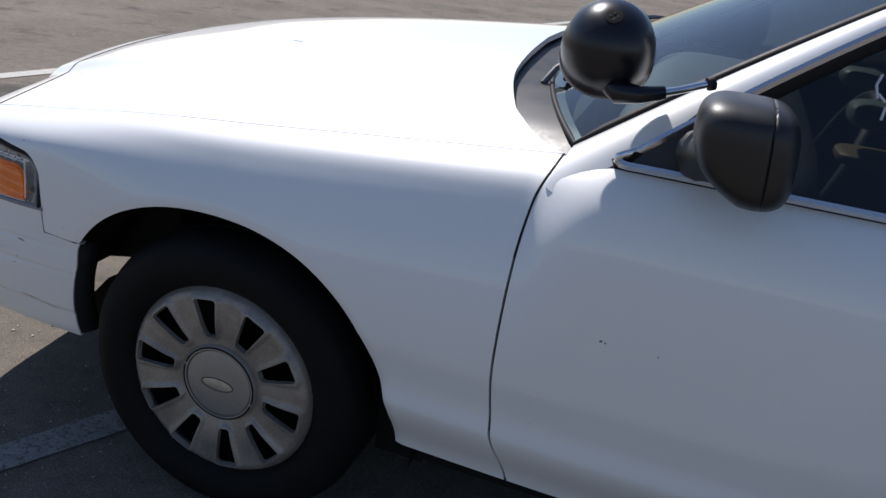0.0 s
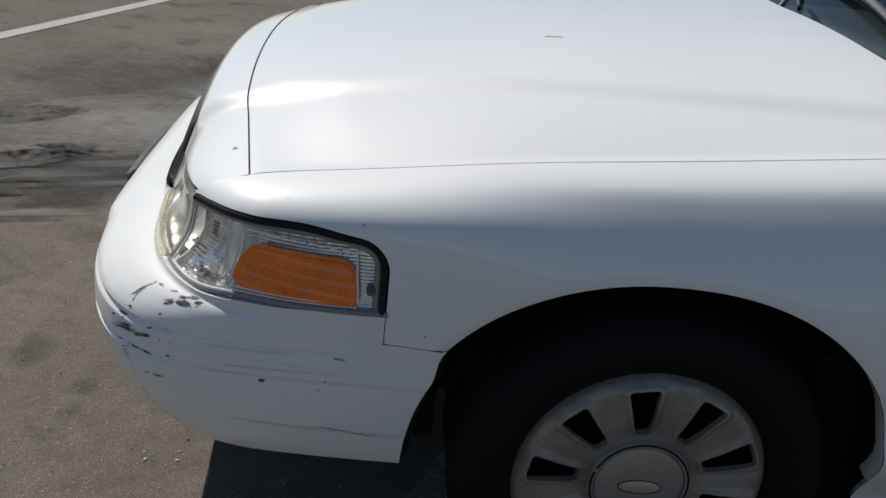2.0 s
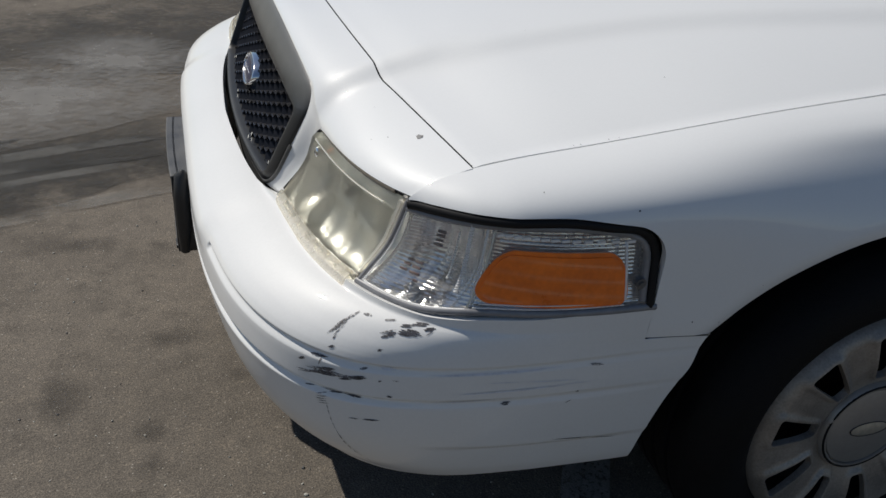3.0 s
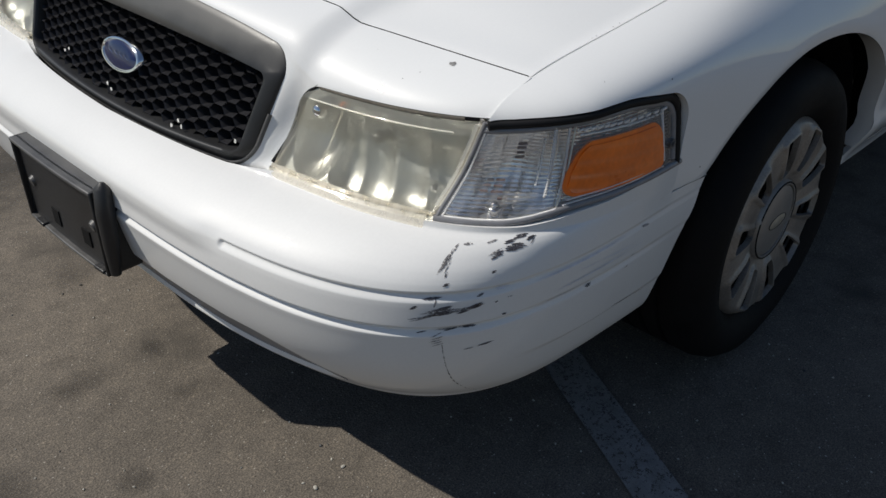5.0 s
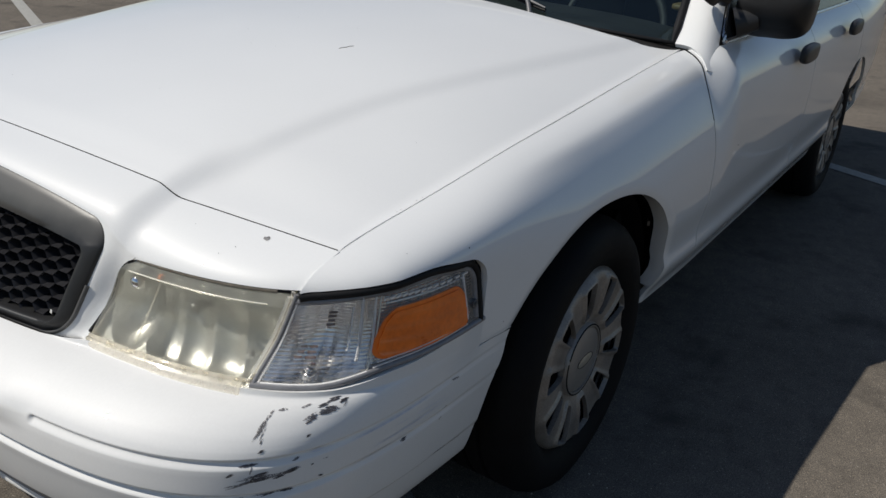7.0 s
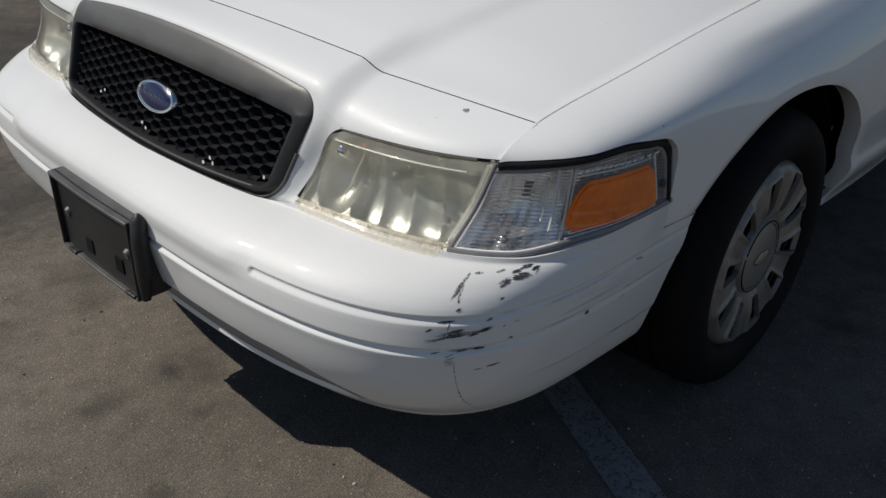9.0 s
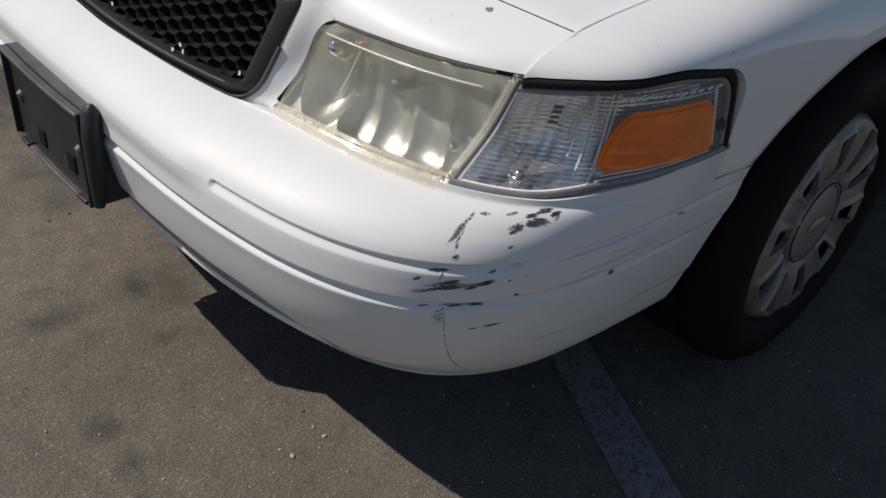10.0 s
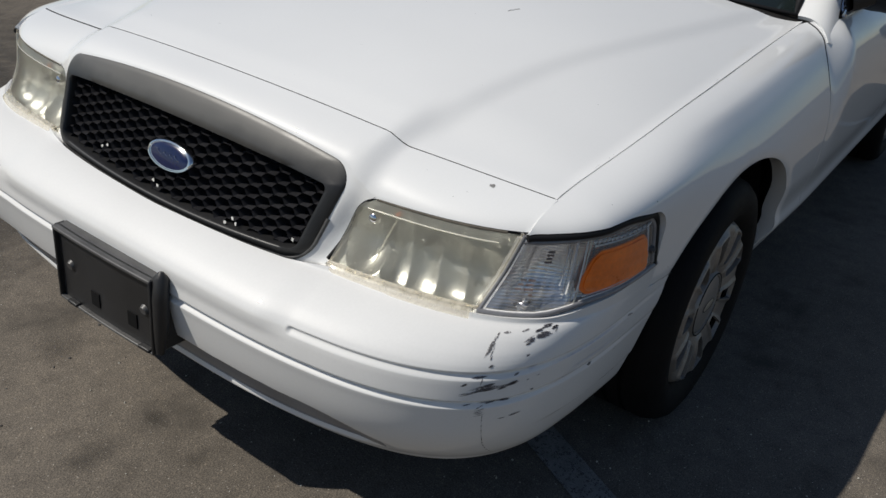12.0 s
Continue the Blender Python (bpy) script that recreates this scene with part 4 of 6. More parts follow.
# dull grey strip let into the bumper's foot
def dam_at(u, t):
    u, t = np.broadcast_arrays(np.asarray(u, float), np.asarray(t, float))
    x, y, z = bumper_at(u, 0.384 - 0.092 * t)
    return x - 0.0015, y, z


def dam_keep(x, y, z):
    return np.minimum(np.minimum(0.615 - np.abs(y), recess_top(y) - 0.0045 - z), z - 0.295)


part("air_dam", panel(dam_at, np.linspace(-0.52, 0.52, 150), np.linspace(0, 1, 40), dam_keep, 0.004, (0, 0, 0.45)), DAM, car, "dull grey plastic strip under the bumper")

# number plate bracket
BX = -1.098


def front_x(y):
    return BX + 0.18 * (y - 0.02) ** 2


def plate(y0, y1, z0, z1, d0, d1, ny=10):
    """A slab that follows the bumper's bow, from depth d0 to d1 behind the bracket's front."""
    v, f = [], []
    for k in range(ny + 1):
        y = y0 + (y1 - y0) * k / ny
        v += [(front_x(y) + d0, y, z0), (front_x(y) + d0, y, z1), (front_x(y) + d1, y, z1), (front_x(y) + d1, y, z0)]
    for k in range(ny):
        f += [(4 * k + a, 4 * k + (a + 1) % 4, 4 * k + 4 + (a + 1) % 4, 4 * k + 4 + a) for a in range(4)]
    f += [(0, 1, 2, 3), tuple(4 * ny + a for a in range(4))]
    return bmesh_of(v, f)


PY0, PY1, PZ0, PZ1 = -0.138, 0.165, 0.335, 0.512
bracket = part("plate_bracket", plate(PY0, PY1, PZ0, PZ1, 0.010, 0.018), PLASTIC, car, "empty black plastic number plate bracket", smooth=30, bevel=0.002)
for y0, y1, z0, z1, d0, d1 in ((PY0, PY1, PZ1 - 0.008, PZ1, -0.001, 0.072), (PY0, PY1, PZ0, PZ0 + 0.006, 0.0, 0.045)):
    part("bracket_shelf", plate(y0, y1, z0, z1, d0, d1), SHELF_GREY, bracket, smooth=30, bevel=0.002)
for y0, y1, z0, z1, d0, d1 in ((PY0, PY0 + 0.006, PZ0, PZ1, 0.0, 0.07), (PY1 - 0.006, PY1, PZ0, PZ1, 0.0, 0.07), (PY0 - 0.010, PY0, PZ0 + 0.01, PZ1 - 0.012, 0.020, 0.075), (PY1, PY1 + 0.012, PZ0 + 0.01, PZ1 - 0.005, 0.012, 0.075)):
    part("bracket_side", plate(y0, y1, z0, z1, d0, d1, 2), PLASTIC, bracket, smooth=30, bevel=0.002)
fx = front_x(PY0)
part("bracket_flap", tube([(fx + 0.014, PY0 - 0.003, PZ0 + 0.004), (fx + 0.016, PY0 - 0.007, 0.40), (fx + 0.018, PY0 - 0.008, 0.47), (fx + 0.021, PY0 - 0.008, PZ1 + 0.004), (fx + 0.024, PY0 - 0.006, PZ1 + 0.016)], [0.010, 0.015, 0.017, 0.015, 0.004], 14), PLASTIC, bracket)
for cy, cz in ((-0.108, 0.430), (0.122, 0.430)):
    part("boss", tube([(front_x(cy) + 0.014, cy, cz), (front_x(cy) + 0.005, cy, cz - 0.002)], [0.013, 0.009], 16), SHELF_GREY, bracket)
for cy, cz in ((-0.072, 0.372), (0.043, 0.366)):
    part("clip_hole", plate(cy - 0.013, cy + 0.013, cz, cz + 0.034, 0.0075, 0.0105, 2), BLACK, bracket)
for cy in (-0.112, 0.115):
    part("clip", plate(cy - 0.016, cy + 0.016, 0.337, 0.345, -0.003, 0.011, 3), PLASTIC, bracket, bevel=0.002)


# headlamps
def head_face(y, v):
    return header_at(y, v, 0.0)


def lens_keep(x, y, z):
    f = np.clip((z - 0.605) / 0.145, 0, 1)
    return np.minimum(-headlamp_sd(y, z) - 0.003, 0.699 + 0.036 * f + y)


def pushed(surface, out, ref=(-0.3, -0.3, 0.6)):
    """The surface moved outwards by a distance."""
    def g(u, v):
        e = 1e-3
        p = np.stack(surface(u, v), -1)
        pu = np.stack(surface(u + e, v), -1) - p
        pv = np.stack(surface(u, v + e), -1) - p
        n = np.cross(pu, pv)
        n /= np.linalg.norm(n, axis=-1, keepdims=True) + 1e-12
        s = np.sign(np.sum(n * (p - np.array(ref)), -1, keepdims=True))
        o = out(u, v, p) if callable(out) else out
        q = p + n * s * (np.asarray(o)[..., None] if np.ndim(o) else o)
        return q[..., 0], q[..., 1], q[..., 2]
    return g


def bowls(u, v, p):
    """Depth of the lamp's reflector behind the lens: a narrow bowl and a wide one with a few soft flutes."""
    y, z = -p[..., 1], p[..., 2]
    d = 0.014 + 0.006 * np.sin((y - 0.44) * 9) * np.cos((z - 0.67) * 20)
    r2 = np.abs((y - 0.474) / 0.050) ** 2 + np.abs((z - 0.672) / 0.074) ** 2
    d = np.maximum(d, 0.012 + 0.046 * np.clip(1 - r2, 0, 1) ** 0.75)
    r2 = np.abs((y - 0.622) / 0.112) ** 5 + np.abs((z - 0.673) / 0.078) ** 5
    inside = np.clip(1 - r2, 0, 1)
    flute = 0.0075 * np.abs(np.sin((y - 0.545 + 0.25 * (z - 0.67)) * np.pi / 0.058)) + 0.002 * np.abs(np.sin((z - 0.612 + 0.12 * (y - 0.6)) * np.pi / 0.046))
    d = np.maximum(d, 0.012 + 0.040 * inside ** 0.5 + flute * np.clip(3 * inside, 0, 1))
    return -d


def lens_form(u, v, p):
    """The lens stands proud along its foot and turns back along a crease under its top."""
    return 0.004 + 0.007 * (1 - step(0.050, 0.065, v)) - 0.011 * np.clip((v - 0.505) / 0.10, 0, 1.2)


YL = np.linspace(-0.752, -0.398, 110)
head = part("headlamp", panel(pushed(head_face, lens_form), YL, np.linspace(0.02, 0.66, 110), lens_keep, 0.012, (-0.4, -0.57, 0.65)), HEAD_LENS, car, "hazy yellowed headlamp", smooth=28)
refl = part("reflector", panel(pushed(head_face, bowls), YL, np.linspace(0.03, 0.64, 90), lambda x, y, z: np.minimum(-headlamp_sd(y, np.clip(z, 0.612, 0.735)) + 0.004, 0.702 + 0.036 * np.clip((z - 0.605) / 0.145, 0, 1) + y), 0), REFLECTOR, head)


def lamp_rod(y0, v0, y1, v1, out, r, n=16, bow=0.0):
    g = pushed(head_face, out)
    return tube([tuple(float(c) for c in g(np.array(y0 + (y1 - y0) * k / n + bow * math.sin(math.pi * k / n)), np.array(v0 + (v1 - v0) * k / n))) for k in range(n + 1)], r, 8)


lamp_parts = [head, refl]
lamp_parts.append(part("lens_foot", panel(pushed(head_face, lambda u, v, p: 0.0135 + 0.006 * np.clip((0.045 - v) / 0.045, 0, 1) - 0.002 * (v - 0.02) / 0.04), np.linspace(-0.695, -0.418, 60), np.linspace(0.004, 0.075, 9), None, 0.008, (-0.4, -0.57, 0.65)), LENS_RIM, head))
lamp_parts.append(part("lens_side", panel(lambda f, v: pushed(head_face, 0.006)(-(0.694 + 0.062 * v) - 0.008 * f, v), np.linspace(0, 1, 5), np.linspace(0.10, 0.575, 30), None, 0.006, (-0.4, -0.57, 0.65)), CLEAR_EDGE, head))
for name, args in (("lens_foot", (-0.418, 0.055, -0.702, 0.055, 0.006, 0.0030)), ("lens_side", (-0.702, 0.05, -0.737, 0.60, 0.003, 0.0034)), ("lens_side", (-0.416, 0.060, -0.440, 0.44, -0.002, 0.0026))):
    lamp_parts.append(part(name, lamp_rod(*args), LENS_RIM, head))
# black rods added for the shade in the gap round the lamp
for args in ((-0.4085, 0.075, -0.4335, 0.43, 0.000, 0.0042, 16, -0.003), (-0.4335, 0.43, -0.466, 0.597, -0.004, 0.0042, 10, 0.006), (-0.466, 0.597, -0.735, 0.607, -0.006, 0.0040)):
    lamp_parts.append(part("lamp_gap_seal", lamp_rod(*args), SEAL, head))
lamp_parts.append(part("lens_crease", lamp_rod(-0.458, 0.505, -0.704, 0.517, 0.0042, 0.0016), CLEAR_EDGE, head))
lamp_parts.append(part("lens_lip", lamp_rod(-0.412, 0.066, -0.703, 0.066, 0.0055, 0.0011), CLEAR_EDGE, head))
lamp_parts.append(part("divider", lamp_rod(-0.498, 0.09, -0.523, 0.53, -0.008, 0.0016, bow=0.008), CLEAR_EDGE, head))
lamp_parts.append(part("lamp_bezel", lamp_rod(-0.470, 0.585, -0.715, 0.595, -0.006, 0.0055), BEZEL, head))
# the chrome ball is added to give the narrow bowl its sun glow
for name, cy, cz, r, back, material in (("bulb", 0.470, 0.702, 0.016, 0.022, CHROME), ("bulb_cap", 0.517, 0.722, 0.005, 0.013, BULB_ORANGE), ("bulb_shield", 0.562, 0.676, 0.010, 0.044, SOCKET_GREY), ("clip", 0.602, 0.709, 0.0035, 0.018, CHROME), ("clip", 0.620, 0.699, 0.0045, 0.018, CHROME), ("clip", 0.672, 0.627, 0.006, 0.018, CHROME)):
    xx = float(head_face(np.array(-cy), np.array(0.36))[0])
    lamp_parts.append(part(name, blob(xx + back, -cy, cz, 1.6 * r, r, r, 2.2, 16, 10), material, head))
for o in lamp_parts:
    m = mirrored(o)
    if o is head:
        right_head = m
    else:
        m.parent = right_head


# corner lamps
def lamp_at(u, v):
    """Point of the left corner lamp's face: u 0 at the headlamp, 1 at the wing."""
    u, v = np.broadcast_arrays(np.asarray(u, float), np.asarray(v, float))
    zb = curve(u, (0, 0.25, 0.6, 1.0), (0.602, 0.604, 0.624, 0.628))
    zt = curve(u, (0, 0.4, 1.0), (0.753, 0.758, 0.744))
    z = zb + (zt - zb) * v
    a, n, b = lamp_shape(z)
    y0 = 0.704 + 0.036 * np.clip((z - 0.61) / 0.145, 0, 1)
    t0 = np.arcsin(np.clip(y0 / b, 0, 1) ** (n / 2))
    t1 = np.arccos((0.092 / a) ** (n / 2))
    t = t0 + (t1 - t0) * u
    return X0 - a * np.cos(t) ** (2 / n), -b * np.sin(t) ** (2 / n), z


def corner_keep(x, y, z):
    return -rbox(x, z - lamp_top(x), -1.3, -0.4545, -0.6, 0.006, 0.045) - 0.0075


def ribs(u, v, p):
    z, x = p[..., 2], p[..., 0]
    front = 1 - step(0.46, 0.48, u)
    bead = (0.0005 * np.abs(np.sin(z * np.pi / 0.0056)) * (1 - 0.5 * step(0.665, 0.70, z)) + 0.0018 * np.abs(np.sin(u * np.pi / 0.058))) * front
    border = (1 - front) * 0.0016 * np.sin(x * 2 * np.pi / 0.011) * (step(0.76, 0.79, v) + 1 - step(0.11, 0.14, v))
    return 0.003 + bead + border


corner = part("corner_lamp", panel(pushed(lamp_at, ribs), np.linspace(0.0, 1.0, 110), np.linspace(0.0, 1.0, 150), corner_keep, 0.010, (-0.5, -0.7, 0.68)), CORNER_LENS, car, "clear ribbed corner lamp with amber reflector")
corner_back = part("reflector", panel(pushed(lamp_at, lambda u, v, p: -0.006 - (0.006 + 0.034 * np.exp(-((u - 0.22) / 0.18) ** 2)) * np.clip(np.sin(np.pi * np.clip(v, 0, 1)), 0, 1) ** 0.8 + 0.0008 * np.abs(np.sin(p[..., 2] * np.pi / 0.0056)) + 0.0010 * np.abs(np.sin(u * np.pi / 0.058))), np.linspace(0.01, 1.0, 90), np.linspace(0.01, 0.99, 120), corner_keep, 0.0), LAMP_SILVER, corner)


def amber_keep(x, y, z):
    zz = z + (x + 0.6) * 0.02
    xl = -0.706 + 0.038 * np.clip((zz - 0.638) / 0.08, 0, 1) ** 1.6
    xr = -0.498 - 0.020 * np.clip((zz - 0.638) / 0.08, 0, 1) ** 2.5
    return -rbox((x - xl) / (xr - xl) * 0.2, zz, 0.0, 0.2, 0.637, 0.716, 0.020)


amber = part("amber_reflector", panel(pushed(lamp_at, 0.0046), np.linspace(0.08, 1.0, 90), np.linspace(0.08, 0.98, 50), amber_keep, 0.004, (-0.5, -0.7, 0.68)), AMBER, corner, "orange plastic side reflector")
amber_face = part("amber_face", panel(pushed(lamp_at, lambda u, v, p: 0.0066 + 0.0006 * np.sin((p[..., 2] + 0.10 * p[..., 0]) * 2 * np.pi / 0.021)), np.linspace(0.08, 1.0, 90), np.linspace(0.08, 0.98, 50), lambda x, y, z: amber_keep(x, y, z) - 0.006, 0.003, (-0.5, -0.7, 0.68)), AMBER, corner)
behind = pushed(lamp_at, -0.006)
# brown bars modelled in place of the bulb's broken-up reflections
slats = []
for u0, u1, v in ((0.215, 0.260, 0.62), (0.220, 0.255, 0.665), (0.215, 0.260, 0.71), (0.215, 0.260, 0.75), (0.125, 0.155, 0.40), (0.165, 0.205, 0.40), (0.120, 0.150, 0.35), (0.165, 0.205, 0.345), (0.115, 0.150, 0.295), (0.165, 0.215, 0.29), (0.205, 0.225, 0.23)):
    slats.append(part("bulb_slat", tube([tuple(float(c) for c in behind(np.array(u), np.array(v))) for u in np.linspace(u0, u1, 5)], 0.0021, 6), BULB_BROWN, corner))
sx, sy, sz = (float(c) for c in pushed(lamp_at, -0.014)(np.array(0.215), np.array(0.13)))
socket_low = part("bulb_socket", merge(blob(sx, sy, sz, 0.011, 0.011, 0.004, 4, 16, 8), blob(sx, sy, sz - 0.007, 0.008, 0.008, 0.006, 3, 12, 8), blob(sx, sy, sz + 0.006, 0.006, 0.006, 0.005, 2.2, 12, 8)), CHROME, corner)
screw = part("screw", merge(tube([(-0.481, -0.862, 0.668), (-0.481, -0.8765, 0.668)], 0.008, 16), tube([(-0.481, -0.872, 0.668), (-0.481, -0.879, 0.668)], 0.004, 6)), SOCKET_GREY, corner)
seal_path = []
for x in np.linspace(-0.778, -0.505, 26):
    seal_path.append((x, float(lamp_top(x)) - 0.0025))
for a in np.linspace(90, 0, 9)[1:]:
    seal_path.append((-0.5065 + 0.045 * math.cos(radians(a)), float(lamp_top(-0.47)) - 0.0015 - 0.045 + 0.045 * math.sin(radians(a)) + (float(lamp_top(-0.505)) - float(lamp_top(-0.47)) - 0.001) * a / 90))
for z in np.linspace(0.69, 0.630, 8):
    seal_path.append((-0.4615, z))


def lamp_y(x, z):
    a, n, b = (float(c) for c in lamp_shape(z))
    return -b * max(0.0, 1 - (min(0.999, (X0 - x) / a)) ** n) ** (1 / n)


def seal_y(x, z, inset):
    """The seal lies on the lamp and bulges towards the wing's edge where that stands out further."""
    vs = np.linspace(0.002, 1, 300)
    _, sy, sz = side_at(np.full_like(vs, x), vs)
    return min(lamp_y(x, z) - 0.001, inset - float(np.interp(-z - 0.006, -sz, sy)))


seal = part("lamp_seal", tube([(x, seal_y(x, z, 0.006 + 0.010 * min(1.0, max(0.0, (k - 22) / 8))), z) for k, (x, z) in enumerate(seal_path)], 0.0072, 8), SEAL, corner)
lamp_face = pushed(lamp_at, 0.002)


def lamp_point(u, v):
    return tuple(float(c) for c in lamp_face(np.array(u), np.array(v)))


gasket = part("lamp_gasket", tube([lamp_point(u, 0.012) for u in np.linspace(0.0, 1, 40)], 0.0058, 8), GASKET, corner)
gasket_side = part("lamp_gasket", tube([lamp_point(0.012, v) for v in np.linspace(0.0, 0.97, 20)], 0.0040, 8), GASKET, corner)
rim_path = [(x, z - 0.0095) for x, z in seal_path[:26]] + [(-0.5065 + 0.033 * math.cos(radians(a)), float(lamp_top(-0.47)) - 0.042 + 0.033 * math.sin(radians(a))) for a in np.linspace(90, 0, 9)[1:]] + [(-0.4735, z) for z in np.linspace(0.69, 0.640, 6)]
gasket_top = part("lamp_gasket", tube([(x, lamp_y(x, z) - 0.002, z) for x, z in rim_path], 0.0050, 8), GASKET, corner)
divide = part("lens_rib", tube([lamp_point(0.475 + 0.02 * v, v) for v in np.linspace(0.04, 0.93, 20)], 0.0016, 6), CLEAR_EDGE, corner)
bead_bm = bmesh.new()
proud = pushed(lamp_at, 0.004)
rows = [(0.52, 0.845, 0.945, 0.850, 13, 3.4, 1.1), (0.53, 0.79, 0.93, 0.805, 24, 2.0, 0.6), (0.505, 0.060, 0.94, 0.080, 44, 1.8, 0.5), (0.52, 0.105, 0.93, 0.12, 44, 1.6, 0.5),
        (0.945, 0.16, 0.935, 0.84, 30, 0.9, 1.0), (0.405, 0.22, 0.385, 0.90, 26, 1.7, 0.9), (0.468, 0.20, 0.458, 0.90, 30, 0.9, 0.8), (0.345, 0.35, 0.335, 0.80, 18, 0.7, 0.7),
        (0.030, 0.05, 0.030, 0.92, 44, 0.7, 0.7), (0.04, 0.045, 0.47, 0.045, 90, 1.0, 0.4)]
for u0, v0, u1, v1, count, wide, tall in rows:
    for k in range(count):
        f = k / (count - 1)
        p = Vector([float(c) for c in proud(np.array(u0 + (u1 - u0) * f), np.array(v0 + (v1 - v0) * f))])
        bmesh.ops.create_cube(bead_bm, size=0.0033, matrix=Matrix.Translation(p) @ Matrix.Diagonal((wide, 0.8, tall, 1)))
beads = part("beaded_edge", bead_bm, BEAD, corner)
beads["kind"] = "stuff"
for o in (corner, corner_back, amber, socket_low, screw, seal, gasket, gasket_side, gasket_top, divide, beads, amber_face, *slats):
    m = mirrored(o)
    if o is corner:
        right_corner = m
    else:
        m.parent = right_corner

# wheels
SLOTS = 10


def hubcap_surface(cx, side):
    def g(a, r):
        a, r = np.broadcast_arrays(np.asarray(a, float), np.asarray(r, float))
        y = curve(r, (0.085, 0.10, 0.15, 0.20, 0.215, 0.226), (0.893, 0.897, 0.906, 0.908, 0.903, 0.888))
        d = slot_sd(a, r)
        y = y + 0.0045 * (1 - step(0.004, 0.010, d)) - 0.002 * step(0.0, 0.02, d)
        return cx + r * np.cos(a), side * y, HUB_Z + r * np.sin(a)
    return g


def slot_sd(a, r):
    k = np.round((a - radians(99)) / (2 * np.pi / SLOTS))
    d = a - radians(99) - k * 2 * np.pi / SLOTS
    px, pr = r * np.sin(d), r * np.cos(d)
    half = 0.0125 + 0.0150 * (pr - 0.112) / 0.092
    return rbox(px / half * 0.02, pr, -0.02, 0.02, 0.113, 0.204, 0.007)


def wheel(cx, side):
    s = -1 if side < 0 else 1
    tread = []
    prof = [(0.222, 0.885), (0.232, 0.898), (0.255, 0.914), (0.285, 0.918), (0.312, 0.908), (0.328, 0.890), (0.336, 0.868)]
    for k in range(4):
        y = 0.862 - 0.045 * k
        prof += [(0.338, y), (0.338, y - 0.032), (0.330, y - 0.034), (0.330, y - 0.042)]
    prof += [(0.336, 0.69), (0.31, 0.67), (0.22, 0.68)]
    tyre_bm = lathe([(r, s * y) for r, y in prof], (cx, 0, HUB_Z), 72)
    w = part("wheel", lathe([(0.0, s * 0.80), (0.10, s * 0.80), (0.19, s * 0.82), (0.215, s * 0.875), (0.224, s * 0.885), (0.224, s * 0.68)], (cx, 0, HUB_Z), 48), BLACK, car)
    part("tyre", tyre_bm, RUBBER, w, "black road tyre", smooth=40)
    cap_bm = panel(hubcap_surface(cx, s), np.linspace(0, 2 * np.pi, 301), np.linspace(0.085, 0.226, 44), lambda x, y, z: slot_sd(np.arctan2(z - HUB_Z, x - cx) % (2 * np.pi), np.hypot(x - cx, z - HUB_Z)), 0.012, (cx, s * 0.5, HUB_Z))
    part("hubcap", cap_bm, HUBCAP, w, "dull silver slotted hubcap")
    cap = part("centre_cap", lathe([(0.0, s * 0.906), (0.04, s * 0.9055), (0.074, s * 0.902), (0.0785, s * 0.9005), (0.0795, s * 0.896), (0.0810, s * 0.896), (0.0820, s * 0.903), (0.088, s * 0.903), (0.091, s * 0.898), (0.092, s * 0.885)], (cx, 0, HUB_Z), 60), HUBCAP_CENTRE, w)
    part("cap_groove", tube([(cx + 0.0868 * math.cos(a), s * 0.9022, HUB_Z + 0.0868 * math.sin(a)) for a in np.linspace(0, 2 * math.pi, 49)[:-1]], 0.0022, 6, closed=True), BLACK, w)
    ring = [(cx + 0.039 * math.cos(a), s * 0.9062, HUB_Z + 0.0145 * math.sin(a)) for a in np.linspace(0, 2 * math.pi, 41)[:-1]]
    part("emblem_rim", tube(ring, 0.0010, 6, closed=True), PLASTIC, w)
    dome = [(cx + q * 0.037 * math.cos(a), s * (0.9064 + d), HUB_Z + q * 0.013 * math.sin(a)) for q, d in ((1, 0), (0.7, 0.0012), (0.3, 0.0018)) for a in np.linspace(0, 2 * math.pi, 33)[:-1]]
    part("cap_emblem", bmesh_of(dome, [(32 * i + k, 32 * i + (k + 1) % 32, 32 * i + 32 + (k + 1) % 32, 32 * i + 32 + k) for i in range(2) for k in range(32)] + [tuple(range(64, 96))]), EMBLEM, w)


for cx in (0.012, WHEELBASE):
    for sd in (-1, 1):
        wheel(cx, sd)


# door mirror
def mirror_housing():
    bm = blob(0.925, -0.930, 1.075, 0.074, 0.105, 0.078, 3.7, 52, 32)
    bmesh.ops.remove_doubles(bm, verts=bm.verts, dist=1e-5)
    for px in (0.9545, 0.9570, 0.9595):
        bmesh.ops.bisect_plane(bm, geom=bm.verts[:] + bm.edges[:] + bm.faces[:], plane_co=(px, 0, 0), plane_no=(1, 0, 0))
    mid = Vector((0.957, -0.930, 1.075))
    for v in bm.verts:
        if abs(v.co.x - 0.957) < 1e-4:
            v.co += (mid - v.co).normalized() * 0.003
    for v in bm.verts:
        f = (v.co.z - 1.0) / 0.16
        inb = (v.co.y + 1.035) / 0.21
        v.co.x += 0.016 * (1 - f)
        v.co.z += 0.012 * (0.5 - inb)
        v.co.y -= 0.012 * f
        away, low = min(1.0, max(0.0, (0.945 - v.co.x) / 0.085)), min(1.0, max(0.0, (1.09 - v.co.z) / 0.085))
        v.co.z += 0.040 * away * low
        v.co.x += 0.010 * away * low
    return bm


